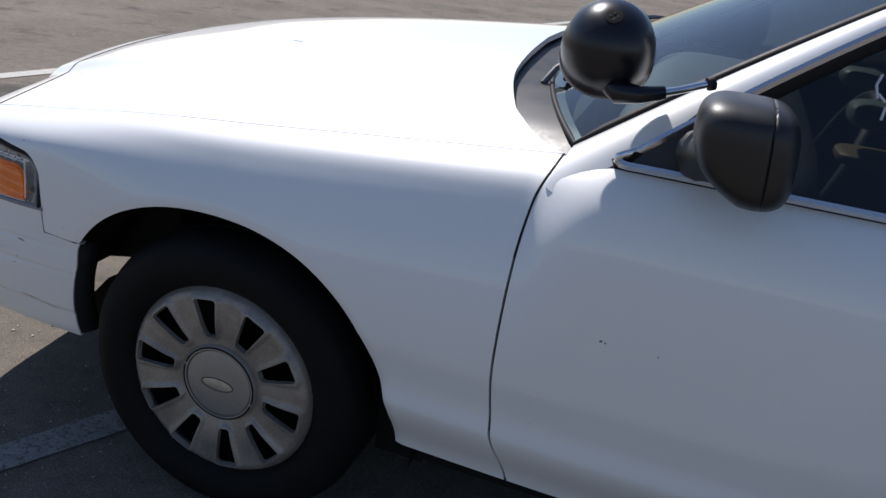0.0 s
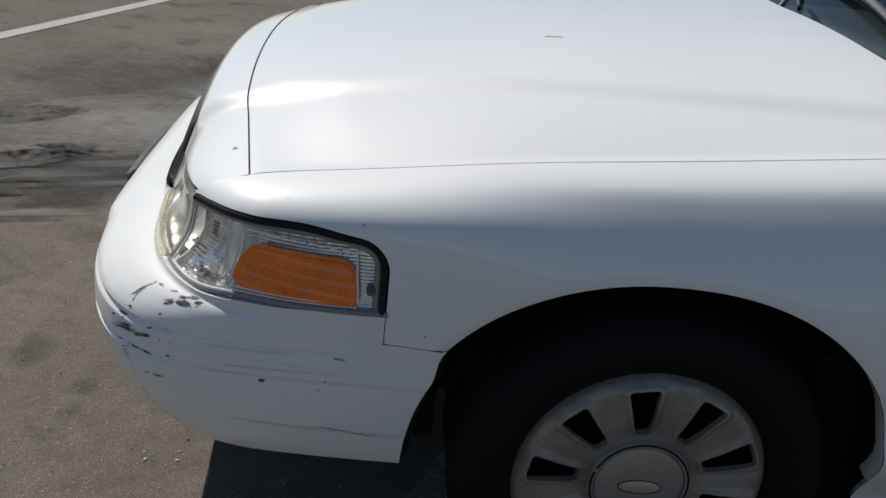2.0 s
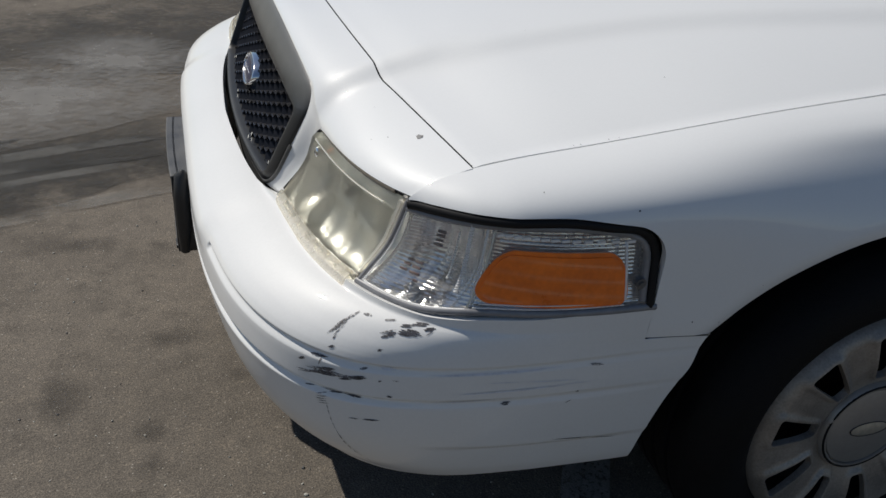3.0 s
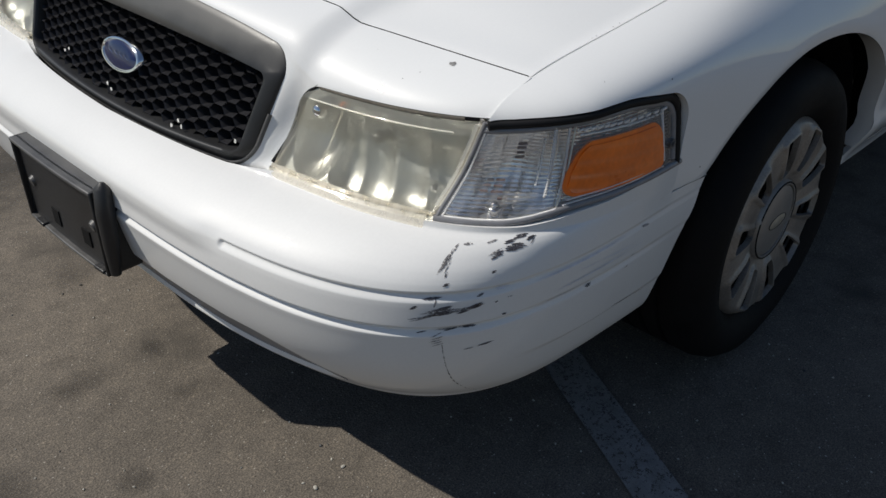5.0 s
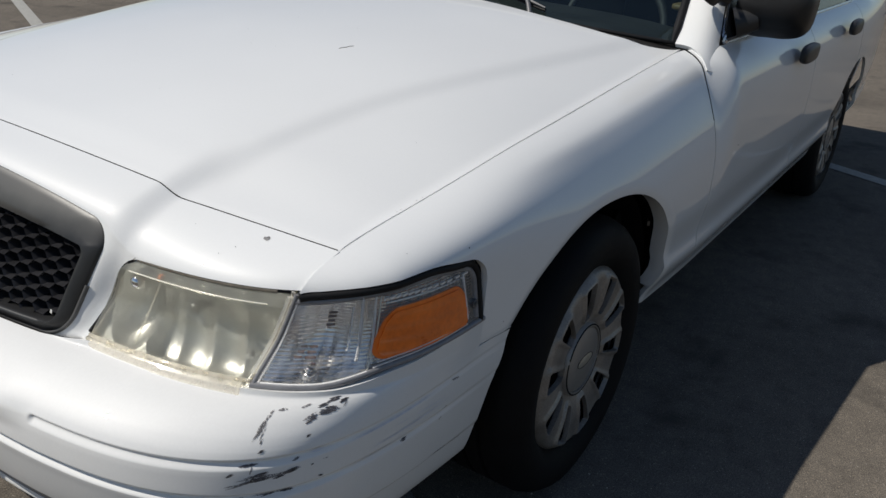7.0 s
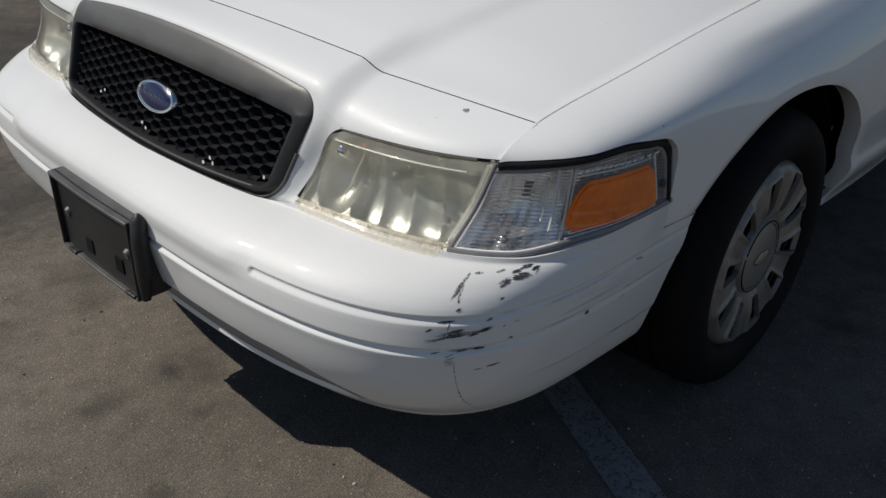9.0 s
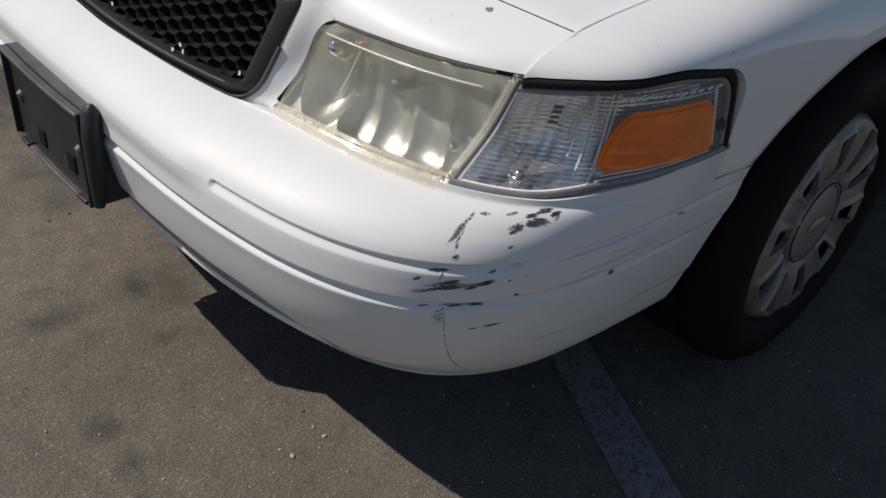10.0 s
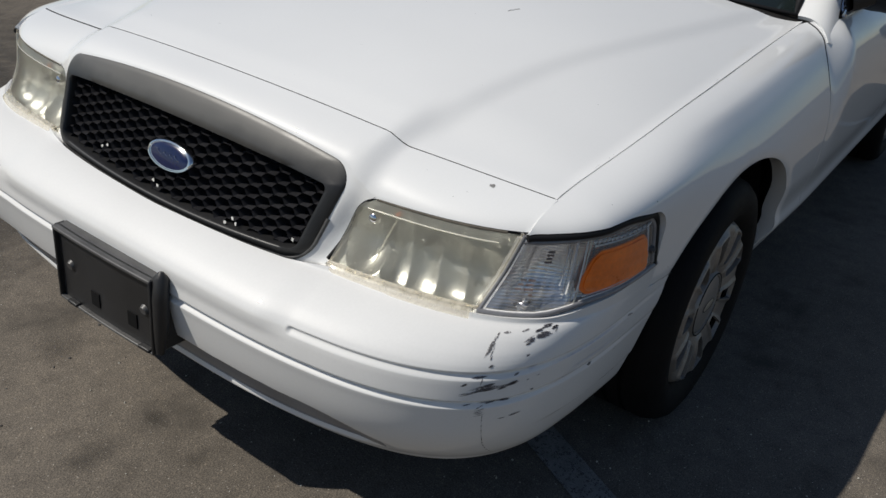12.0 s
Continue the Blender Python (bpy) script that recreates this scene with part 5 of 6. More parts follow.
mir = part("door_mirror", mirror_housing(), MIRROR_BLACK, car, "black plastic door mirror housing", smooth=60)
foot = part("mirror_foot", merge(tube([(0.88, -0.845, 1.03), (0.90, -0.90, 1.05)], [0.045, 0.03], 14), bmesh_of([(0.772, -0.856, 0.996), (0.96, -0.856, 0.996), (0.96, -0.815, 1.10), (0.885, -0.803, 1.12)], [(0, 1, 2, 3)])), PLASTIC, mir)
m = mirrored(mir)
mirrored(foot).parent = m

# spotlight on the pillar
SC = Vector((0.693, -0.795, 1.163))
SPOT_DIR = Vector((-0.09, 0.69, -0.716)).normalized()


def spotlight():
    prof = [(0.0, -0.082), (0.016, -0.081), (0.03, -0.077), (0.05, -0.064), (0.066, -0.045), (0.075, -0.02), (0.078, 0.0), (0.077, 0.016), (0.079, 0.018), (0.079, 0.030), (0.073, 0.033)]
    bm = lathe([(r, y) for r, y in prof], (0, 0, 0), 48)
    bmesh.ops.remove_doubles(bm, verts=bm.verts, dist=1e-5)
    return bm


q = SPOT_DIR.to_track_quat("Y", "Z").to_matrix().to_4x4()
place = Matrix.Translation(SC) @ q


def placed(bm):
    bmesh.ops.transform(bm, matrix=place, verts=bm.verts)
    return bm


spot = part("spotlight", placed(spotlight()), SPOT_BLACK, car, "black pillar-mounted spotlight on a chrome arm")
part("spotlight_lens", placed(lathe([(0.073, 0.032), (0.05, 0.036), (0.0, 0.038)], (0, 0, 0), 36)), GLASS, spot)
part("spotlight_screw", placed(lathe([(0.014, -0.079), (0.014, -0.083), (0.010, -0.0835), (0.0, -0.083)], (0.0, 0, 0.0), 20)), BLACK, spot)
for dx, dz in ((-0.006, 0), (0.006, 0), (0, 0.006), (0, -0.006)):
    part("vent_hole", placed(lathe([(0.0028, -0.0836), (0.0, -0.0838)], (dx, 0, dz), 10)), PLASTIC, spot)
part("spotlight_knuckle", tube([(0.712, -0.835, 1.112), (0.728, -0.845, 1.106), (0.765, -0.845, 1.108), (0.80, -0.832, 1.116)], [0.016, 0.020, 0.014, 0.011], 14), SPOT_BLACK, spot)
part("spotlight_arm", tube([(0.795, -0.834, 1.115), (0.82, -0.825, 1.122), (0.868, -0.80, 1.138)], [0.007, 0.0065, 0.0065], 12), CHROME, spot)


part("grommet", tube([(0.862, -0.806, 1.136), (0.870, -0.801, 1.139)], [0.011, 0.012], 14), SEAL, spot)


# clear plastic lets the daylight into the lamps
for ob in bpy.data.objects:
    if ob.type == 'MESH' and ob.active_material in (HEAD_LENS, CORNER_LENS, BEAD, CLEAR_EDGE, LENS_RIM):
        ob.visible_shadow = False

# scuffs on the bumper's corner
def on_bumper(u, z):
    """A point just proud of the bumper's paint."""
    p = np.array([float(c) for c in bumper_at(u, z)])
    q = np.array([float(c) for c in bumper_at(u + 0.002, z)]) - p
    r = np.array([float(c) for c in bumper_at(u, z + 0.001)]) - p
    n = np.cross(q, r)
    n /= np.linalg.norm(n)
    return tuple(p + 0.0007 * (n if n.dot(p - np.array((-0.3, -0.2, 0.45))) > 0 else -n))


def scuff(u, z, du, dz, width, kind, seed=0):
    """A rubbed mark or a painted sheen on the bumper: a bundle of ragged thin streaks between two points of its way
    round and height.
    """
    rnd = random.Random(seed)
    du, dz, width = du * 1.1, dz * 1.1, width * 0.88
    along = math.hypot(du * 1.39, dz) + 1e-9
    across = (-dz / along / 1.39, abs(du * 1.39) / along)
    count = max(1, int(round(width / 0.0017)))
    verts, faces = [], []
    for m in range(count):
        off = (m + 0.5) / count - 0.5
        reach = math.sqrt(max(0.1, 1 - (2 * off) ** 2)) if count > 1 else 1.0
        f0, f1 = -0.5 * reach * rnd.uniform(0.6, 1.1), 0.5 * reach * rnd.uniform(0.6, 1.1)
        half = width / count * rnd.uniform(0.65, 1.1)
        n = max(6, int(along * (f1 - f0) * 700))
        base = len(verts)
        for sign in (1, -1):
            for k in range(n + 1):
                f = f0 + (f1 - f0) * k / n
                env = max(0.05, 1 - abs(2 * k / n - 1) ** 2.0) * (1 - 0.5 * rnd.random())
                w = off * width * 1.1 + sign * env * half
                verts.append(on_bumper(u + f * du + w * across[0], z + f * dz + w * across[1]))
        faces += [(base + k, base + k + 1, base + n + 2 + k, base + n + 1 + k) for k in range(n)]
    part("scuff", bmesh_of(verts, faces), (SCUFF, SCUFF_GREY, SCRAPE_AND_SHEEN)[kind], bumper)


# each mark: way round, height, their spans, width, kind
TOP_MARKS = (
    (-0.5965, 0.5725, -0.0040, -0.0230, 0.0125, 1), (-0.5940, 0.5800, -0.0060, -0.0110, 0.0100, 1),
    (-0.5932, 0.5856, -0.0019, -0.0078, 0.0075, 1), (-0.596, 0.577, -0.0013, -0.0083, 0.0065, 1), (-0.5978, 0.5655, 0.0017, -0.0143, 0.0055, 1), (-0.6095, 0.5596, -0.0021, -0.0088, 0.0036, 1),
    (-0.6179, 0.5473, -0.0082, 0.0013, 0.0042, 0), (-0.6597, 0.5785, -0.0165, 0.0022, 0.0085, 0), (-0.6604, 0.5908, -0.0165, 0.0018, 0.0038, 0), (-0.6754, 0.5851, -0.0363, -0.0019, 0.008, 0),
    (-0.6708, 0.5949, -0.0225, 0.0009, 0.0038, 0), (-0.6890, 0.5925, -0.0150, 0.0006, 0.0036, 0), (-0.6341, 0.5916, -0.012, 0.002, 0.0024, 1), (-0.6039, 0.5894, -0.014, 0.0002, 0.002, 1), (-0.6737, 0.5591, -0.0077, 0.0005, 0.0036, 0),
    (-0.5961, 0.5724, -0.0057, -0.0257, 0.0046, 1), (-0.6041, 0.5679, -0.0046, -0.0167, 0.0028, 1), (-0.6975, 0.5890, -0.0016, -0.0060, 0.0040, 0), (-0.6533, 0.5813, -0.015, 0.0077, 0.005, 1),
)
MIDDLE_MARKS = (
    (-0.5907, 0.514, -0.0106, 0.0042, 0.0052, 0), (-0.6121, 0.5267, -0.0243, 0.0018, 0.0026, 0), (-0.6169, 0.5206, -0.0009, -0.0131, 0.0028, 1), (-0.6323, 0.5123, -0.0264, 0.004, 0.0055, 0),
    (-0.6314, 0.5043, -0.0373, 0.004, 0.0072, 0), (-0.6587, 0.5035, -0.0181, 0.0042, 0.0034, 0), (-0.6729, 0.5108, -0.0246, 0.0053, 0.0072, 0), (-0.6039, 0.4945, -0.0256, 0.0074, 0.0015, 0),
    (-0.6756, 0.5264, -0.0099, 0.0025, 0.0028, 1), (-0.7022, 0.512, -0.0056, 0.0013, 0.002, 0), (-0.7209, 0.516, -0.0099, -0.0001, 0.0015, 1), (-0.7031, 0.5321, -0.0219, -0.0011, 0.0064, 2), (-0.7225, 0.4861, -0.0123, -0.0005, 0.0034, 0),
    (-0.6259, 0.5078, -0.0475, 0.0044, 0.009, 1), (-0.6564, 0.5079, -0.0425, 0.0066, 0.005, 1), (-0.6121, 0.4989, -0.0527, 0.0107, 0.0026, 1),
)
LOW_MARKS = (
    (-0.6543, 0.4702, -0.0255, 0.004, 0.003, 0), (-0.6778, 0.472, -0.0301, 0.0003, 0.005, 0), (-0.6145, 0.468, -0.0175, 0.0026, 0.0013, 0), (-0.6839, 0.4312, -0.0158, 0.0021, 0.0013, 0), (-0.705, 0.4344, -0.0299, 0.0036, 0.0032, 0), (-0.6503, 0.4714, -0.0524, 0.0019, 0.0042, 1),
)
SIDE_MARKS = (
    (-0.858, 0.4759, -0.0122, 0.0005, 0.0056, 0), (-0.9095, 0.4712, -0.0031, 0.0022, 0.0042, 0), (-0.9122, 0.4906, -0.003, 0.0008, 0.0031, 0), (-0.9168, 0.5382, -0.0132, -0.0016, 0.0036, 1),
    (-0.922, 0.3841, -0.0345, -0.007, 0.0018, 0), (-0.948, 0.3722, -0.0200, -0.0085, 0.002, 0), (-0.8412, 0.5177, -0.041, -0, 0.001, 2), (-0.8886, 0.5153, -0.0541, -0.0045, 0.001, 2),
)
for k, mark in enumerate(TOP_MARKS + MIDDLE_MARKS + LOW_MARKS + SIDE_MARKS):
    scuff(*mark, seed=k)
for k in range(5):
    scuff(-0.6338 - 0.0009 * k, 0.4640 - 0.0045 * k, -0.0190, 0.006, 0.0016, 1, seed=60 + k)
# the crack that runs down from them
crack_u = lambda z: float(curve(z, (0.286, 0.300, 0.320, 0.354, 0.381, 0.4275, 0.447), (-0.700, -0.688, -0.677, -0.6628, -0.6568, -0.6467, -0.6432)))
for k in range(14):
    z0, z1 = 0.447 - 0.0114 * k, 0.447 - 0.0114 * (k + 1.05)
    scuff((crack_u(z0) + crack_u(z1)) / 2, (z0 + z1) / 2, crack_u(z1) - crack_u(z0) + 1e-5, z1 - z0, 0.0022 if k < 8 else 0.0032, (1, 0)[k > 5], seed=80 + k)
# long pale streaks along the side, painting the sky's sheen on its creases
for k, (u, z, du) in enumerate(((-0.814, 0.533, -0.16), (-0.856, 0.502, -0.14), (-0.807, 0.481, -0.10))):
    scuff(u, z, du, 0.012, 0.0030, 2, seed=100 + k)


# chips and specks in the paint
def speck(p, n, size, material, seed):
    rnd = random.Random(seed)
    n = Vector(n).normalized()
    a = n.orthogonal().normalized()
    b = n.cross(a)
    v = [Vector(p) + 0.0006 * n + size * (0.5 + 0.6 * rnd.random()) * (math.cos(t) * a * 1.0 + math.sin(t) * b * 0.9) for t in np.linspace(0, 6.28, 9)[:-1]]
    return bmesh_of(v, [tuple(range(8))])


def on(surface, u, v):
    p = Vector([float(c) for c in surface(np.array(u), np.array(v))])
    q = Vector([float(c) for c in surface(np.array(u + 0.001), np.array(v))])
    r = Vector([float(c) for c in surface(np.array(u), np.array(v + 0.001))])
    n = (q - p).cross(r - p).normalized()
    return p, n if n.dot(p - Vector((0.3, 0, 0.45))) > 0 else -n


part("chip", speck(*on(header_at, -0.640, 0.93), 0.0066, SCUFF_GREY, 1), BARE, header)
rnd = random.Random(11)
for k in range(20):
    s_, w_ = rnd.uniform(0.03, 0.9), rnd.uniform(-0.95, 0.5)
    part("chip", speck(*on(bonnet_at, s_, w_), rnd.uniform(0.0005, 0.0013), SCUFF, 30 + k), CHIP, bonnet)
for k in range(4):
    part("chip", speck(*on(header_at, rnd.uniform(-0.70, 0.3), rnd.uniform(0.75, 0.98)), rnd.uniform(0.0005, 0.001), SCUFF, 70 + k), CHIP, header)


def side_v(x, z):
    vs = np.linspace(0, 1, 800)
    return float(vs[np.argmin(np.abs(side_at(np.full_like(vs, x), vs)[2] - z))])


WING_CHIPS = ((-0.391, 0.601, 0.0018), (-0.35, 0.598, 0.0010), (-0.50, 0.775, 0.0016), (-0.30, 0.66, 0.0007), (-0.62, 0.79, 0.0010))
for k, (x, z, size) in enumerate(WING_CHIPS):
    part("chip", speck(*on(left(side_at), x, side_v(x, z)), size, SCUFF, 90 + k), CHIP, wing)
for k, (x, z, size) in enumerate(((0.794, 0.712, 0.0028), (0.802, 0.711, 0.0022), (0.891, 0.711, 0.0016), (0.70, 0.50, 0.0012))):
    part("chip", speck(*on(left(side_at), x, side_v(x, z)), size, SCUFF, 120 + k), CHIP, door)
scratch = [on(bonnet_at, 0.49 + 0.007 * k, -0.37 - 0.004 * k + 0.004 * (k % 2)) for k in range(5)]
part("scratch", tube([p + 0.0004 * n for p, n in scratch], 0.0007, 5), CHIP, bonnet)
for k in range(5):
    s0 = rnd.uniform(0.05, 0.55)
    part("chip", speck(*on(bonnet_at, s0, -0.994), rnd.uniform(0.0006, 0.0016), SCUFF, 140 + k), CHIP, bonnet)
for cy, cz in ((-0.20, 0.625), (-0.19, 0.632), (-0.175, 0.620), (0.02, 0.628), (0.035, 0.634), (0.20, 0.655), (0.215, 0.648), (-0.335, 0.640)):
    part("bird_dirt", speck((grille_x(cy, cz - 0.014) - 0.002, cy, cz - 0.014), (-1, 0, 0.3), 0.0045, SCRAPE_AND_SHEEN, int(900 * (cy + 1))), DROPPING, grille)

# the nose sits a little askew: its far side stands forward
for o in car.children_recursive:
    if o.type == "MESH" and "wheel" not in (o.name.split(".")[0], o.parent.name.split(".")[0]):
        co = np.empty(3 * len(o.data.vertices))
        o.data.vertices.foreach_get("co", co)
        co = co.reshape(-1, 3)
        if co[:, 0].min() < -0.2:
            fore = step(-0.1, -0.6, co[:, 0])
            co[:, 0] -= (0.022 * np.maximum(0, co[:, 1] + 0.5) + 0.020 * step(0.38, 0.70, co[:, 1])) * fore
            co[:, 1] += 0.030 * step(-0.4, 0.4, co[:, 1]) * fore
            o.data.vertices.foreach_set("co", co.ravel())
            o.data.update()

# the body leans to its left on its springs; the wheels stand level
LEANING = Matrix.Translation((0, -0.89, 0.34)) @ Matrix.Rotation(radians(1.9), 4, "X") @ Matrix.Translation((0, 0.89, -0.34))
car.matrix_basis = LEANING
for o in car.children:
    if o.name.split(".")[0] == "wheel":
        o.matrix_parent_inverse = LEANING.inverted()

# ---- ground ----


def ground_material():
    m = bpy.data.materials.new("worn_asphalt")
    m.use_nodes = True
    N, L = m.node_tree.nodes, m.node_tree.links
    b = N["Principled BSDF"]
    b.inputs["Roughness"].default_value = 0.92
    b.inputs["Specular IOR Level"].default_value = 0.1
    tc = N.new("ShaderNodeTexCoord")

    def noise_(scale, detail=6.0, rough=0.6):
        n = N.new("ShaderNodeTexNoise")
        n.inputs["Scale"].default_value, n.inputs["Detail"].default_value, n.inputs["Roughness"].default_value = scale, detail, rough
        L.new(tc.outputs["Object"], n.inputs["Vector"])
        return n.outputs[0]

    def ramp(src, stops):
        r = N.new("ShaderNodeValToRGB")
        e = r.color_ramp.elements
        while len(e) < len(stops):
            e.new(0.5)
        for el, (p, c) in zip(e, stops):
            el.position, el.color = p, (*c, 1)
        L.new(src, r.inputs[0])
        return r.outputs[0]

    def mix(f, a, c, mode="MIX"):
        x = N.new("ShaderNodeMixRGB")
        x.blend_type = mode
        if isinstance(f, float):
            x.inputs[0].default_value = f
        else:
            L.new(f, x.inputs[0])
        L.new(a, x.inputs[1])
        L.new(c, x.inputs[2])
        return x.outputs[0]

    base = ramp(noise_(0.8), ((0.35, (0.121, 0.107, 0.092)), (0.65, (0.173, 0.152, 0.130))))
    grit = ramp(noise_(300, 3, 0.6), ((0.32, (0.55, 0.55, 0.55)), (0.5, (0.95, 0.95, 0.95)), (0.66, (1.45, 1.42, 1.36))))
    col = mix(1.0, base, grit, "MULTIPLY")
    mottle = ramp(noise_(14, 5, 0.65), ((0.34, (0.84, 0.84, 0.84)), (0.5, (1.0, 1.0, 1.0)), (0.66, (1.1, 1.09, 1.07))))
    col = mix(1.0, col, mottle, "MULTIPLY")

    def stones(scale):
        v = N.new("ShaderNodeTexVoronoi")
        v.inputs["Scale"].default_value = scale
        L.new(tc.outputs["Object"], v.inputs["Vector"])
        return v

    # each stone of the aggregate has its own tone; a few are pale, a few nearly black
    v = stones(210)
    tone = ramp(v.outputs["Color"], ((0.0, (0.68, 0.68, 0.68)), (0.2, (0.90, 0.90, 0.90)), (0.55, (0.98, 0.98, 0.97)), (0.8, (1.08, 1.07, 1.05)), (0.95, (1.4, 1.37, 1.3))))
    col = mix(1.0, col, tone, "MULTIPLY")
    w = stones(120)
    chips = ramp(w.outputs["Distance"], ((0.0, (1.0, 1.0, 1.0)), (0.13, (1.0, 1.0, 1.0)), (0.26, (0.0, 0.0, 0.0))))
    pale = N.new("ShaderNodeRGB")
    pale.outputs[0].default_value = (0.42, 0.39, 0.34, 1)
    sparse = ramp(w.outputs["Color"], ((0.0, (0, 0, 0)), (0.70, (0, 0, 0)), (0.86, (0.75, 0.75, 0.75))))
    col = mix(mix(1.0, chips, sparse, "MULTIPLY"), col, pale.outputs[0])
    dark = N.new("ShaderNodeRGB")
    dark.outputs[0].default_value = (0.045, 0.042, 0.038, 1)
    oil = ramp(noise_(2.6, 4, 0.55), ((0.56, (0, 0, 0)), (0.72, (0.65, 0.65, 0.65))))
    col = mix(oil, col, dark.outputs[0])
    L.new(col, b.inputs["Base Color"])
    bp = N.new("ShaderNodeBump")
    bp.inputs["Strength"].default_value, bp.inputs["Distance"].default_value = 0.6, 0.0014
    L.new(v.outputs["Distance"], bp.inputs["Height"])
    L.new(bp.outputs[0], b.inputs["Normal"])
    return m


def flat_patch(name, center, rx, ry, turn, material, seed, z=0.004, label="", category="stain", kind="structure", n=40, ragged=0.25):
    """A thin irregular patch lying on the ground."""
    rnd = random.Random(seed)
    ph = [rnd.uniform(0, 6.28) for _ in range(5)]
    v = [(center[0], center[1], z)]
    for k in range(n):
        a = 2 * math.pi * k / n
        s = 1 + ragged * sum(math.sin((i + 2) * a + ph[i]) / (i + 1.5) for i in range(5)) + 0.06 * rnd.random()
        x, y = rx * s * math.cos(a), ry * s * math.sin(a)
        v.append((center[0] + x * math.cos(turn) - y * math.sin(turn), center[1] + x * math.sin(turn) + y * math.cos(turn), z))
    return tagged(part(name, bmesh_of(v, [(0, k + 1, (k + 1) % n + 1) for k in range(n)]), material), label, category, "", kind)


ASPHALT = ground_material()
tagged(part("ground", bmesh_of([(-400, -400, 0), (400, -400, 0), (400, 400, 0), (-400, 400, 0)], [(0, 1, 2, 3)]), ASPHALT), "worn grey-brown asphalt car park surface", "ground", "", "structure")


def line_material(name="worn_white_road_paint", base=(0.36, 0.35, 0.32), worn=0.28):
    m = mat(name, base, 0.8, vary=0.25, scale=30, fine=260, bump=0.002)
    N, L = m.node_tree.nodes, m.node_tree.links
    b = N["Principled BSDF"]
    tc, n = N.new("ShaderNodeTexCoord"), N.new("ShaderNodeTexNoise")
    n.inputs["Scale"].default_value, n.inputs["Detail"].default_value, n.inputs["Roughness"].default_value = 110, 8, 0.7
    L.new(tc.outputs["Object"], n.inputs["Vector"])
    r = N.new("ShaderNodeValToRGB")
    r.color_ramp.elements[0].position, r.color_ramp.elements[1].position = worn, worn + 0.14
    L.new(n.outputs[0], r.inputs[0])
    L.new(r.outputs[0], b.inputs["Alpha"])
    return m


LINE = line_material()
# more worn copy of the paint, with the car's shade put into its colour
SHADED_LINE = line_material("faded_road_paint", (0.195, 0.19, 0.185), 0.34)


def parking_line(p, q, width=0.11, material=None):
    p, q = Vector((*p, 0)), Vector((*q, 0))
    d = (q - p).normalized()
    s = Vector((-d.y, d.x, 0)) * width / 2
    v = [(a + b * s + Vector((0, 0, 0.004))) for a in (p, q) for b in (-1, 1)]
    tagged(part("parking_line", bmesh_of(v, [(0, 1, 3, 2)]), material or LINE), "worn white painted parking line on the asphalt", "parking line", "parking lines", "structure")


parking_line((-0.85, -1.62), (0.9, 1.75), 0.10, SHADED_LINE)
parking_line((3.28, -1.56), (6.2, 4.9))
parking_line((-3.80, 0.7), (-1.25, 12.0), 0.13)
parking_line((2.6, 5.6), (5.6, 12.2), 0.12)


def pale_material(name="chalky_spill", base=(0.30, 0.29, 0.27), most=0.8):
    """Powder or oil worked into the asphalt, thinning out to nothing at its edges."""
    m = mat(name, base, 0.9, vary=0.15, scale=12, fine=200, bump=0.001)
    N, L = m.node_tree.nodes, m.node_tree.links
    b = N["Principled BSDF"]
    tc = N.new("ShaderNodeTexCoord")
    n, g, w = N.new("ShaderNodeTexNoise"), N.new("ShaderNodeTexGradient"), N.new("ShaderNodeTexNoise")
    mp = N.new("ShaderNodeMapping")
    g.gradient_type = "SPHERICAL"
    mp.inputs["Location"].default_value = (-1.0, -1.0, 0)
    mp.inputs["Scale"].default_value = (2.0, 2.0, 0)
    L.new(tc.outputs["Generated"], mp.inputs["Vector"])
    L.new(mp.outputs[0], g.inputs["Vector"])
    n.inputs["Scale"].default_value, n.inputs["Detail"].default_value = 5, 9
    w.inputs["Scale"].default_value, w.inputs["Detail"].default_value = 26, 4
    for q in (n, w):
        L.new(tc.outputs["Object"], q.inputs["Vector"])
    a1 = N.new("ShaderNodeMath")
    a1.operation = "MULTIPLY"
    L.new(g.outputs["Fac"], a1.inputs[0])
    L.new(n.outputs[0], a1.inputs[1])
    a2 = N.new("ShaderNodeMath")
    a2.operation = "MULTIPLY_ADD"
    L.new(w.outputs[0], a2.inputs[0])
    a2.inputs[1].default_value = 0.35
    L.new(a1.outputs[0], a2.inputs[2])
    r = N.new("ShaderNodeMapRange")
    r.inputs["From Min"].default_value, r.inputs["From Max"].default_value = 0.26, 0.62
    r.inputs["To Max"].default_value = most
    L.new(a2.outputs[0], r.inputs["Value"])
    L.new(r.outputs[0], b.inputs["Alpha"])
    return m


PALE = pale_material(base=(0.25, 0.24, 0.225), most=0.6)
OILY = pale_material("old_oil_stain", (0.030, 0.028, 0.025), 0.75)
PALE_FAINT = pale_material("thin_chalk", (0.26, 0.25, 0.23), 0.30)
FAINT = pale_material("faint_oil_stain", (0.032, 0.029, 0.026), 0.26)
GRIMY = pale_material("traffic_grime", (0.050, 0.046, 0.041), 0.55)
flat_patch("chalk_spill", (-1.78, 1.92), 1.05, 0.46, radians(42), PALE, 5, 0.0062, "pale chalky spill trodden into the asphalt", "stain")
flat_patch("chalk_spill", (-1.45, 2.55), 0.62, 0.50, radians(60), PALE, 6, 0.0064, "pale chalky spill trodden into the asphalt", "stain")
flat_patch("chalk_spill", (-2.30, 1.22), 0.55, 0.18, radians(26), PALE, 8, 0.0066, "pale chalky smear beside a tyre track", "stain")
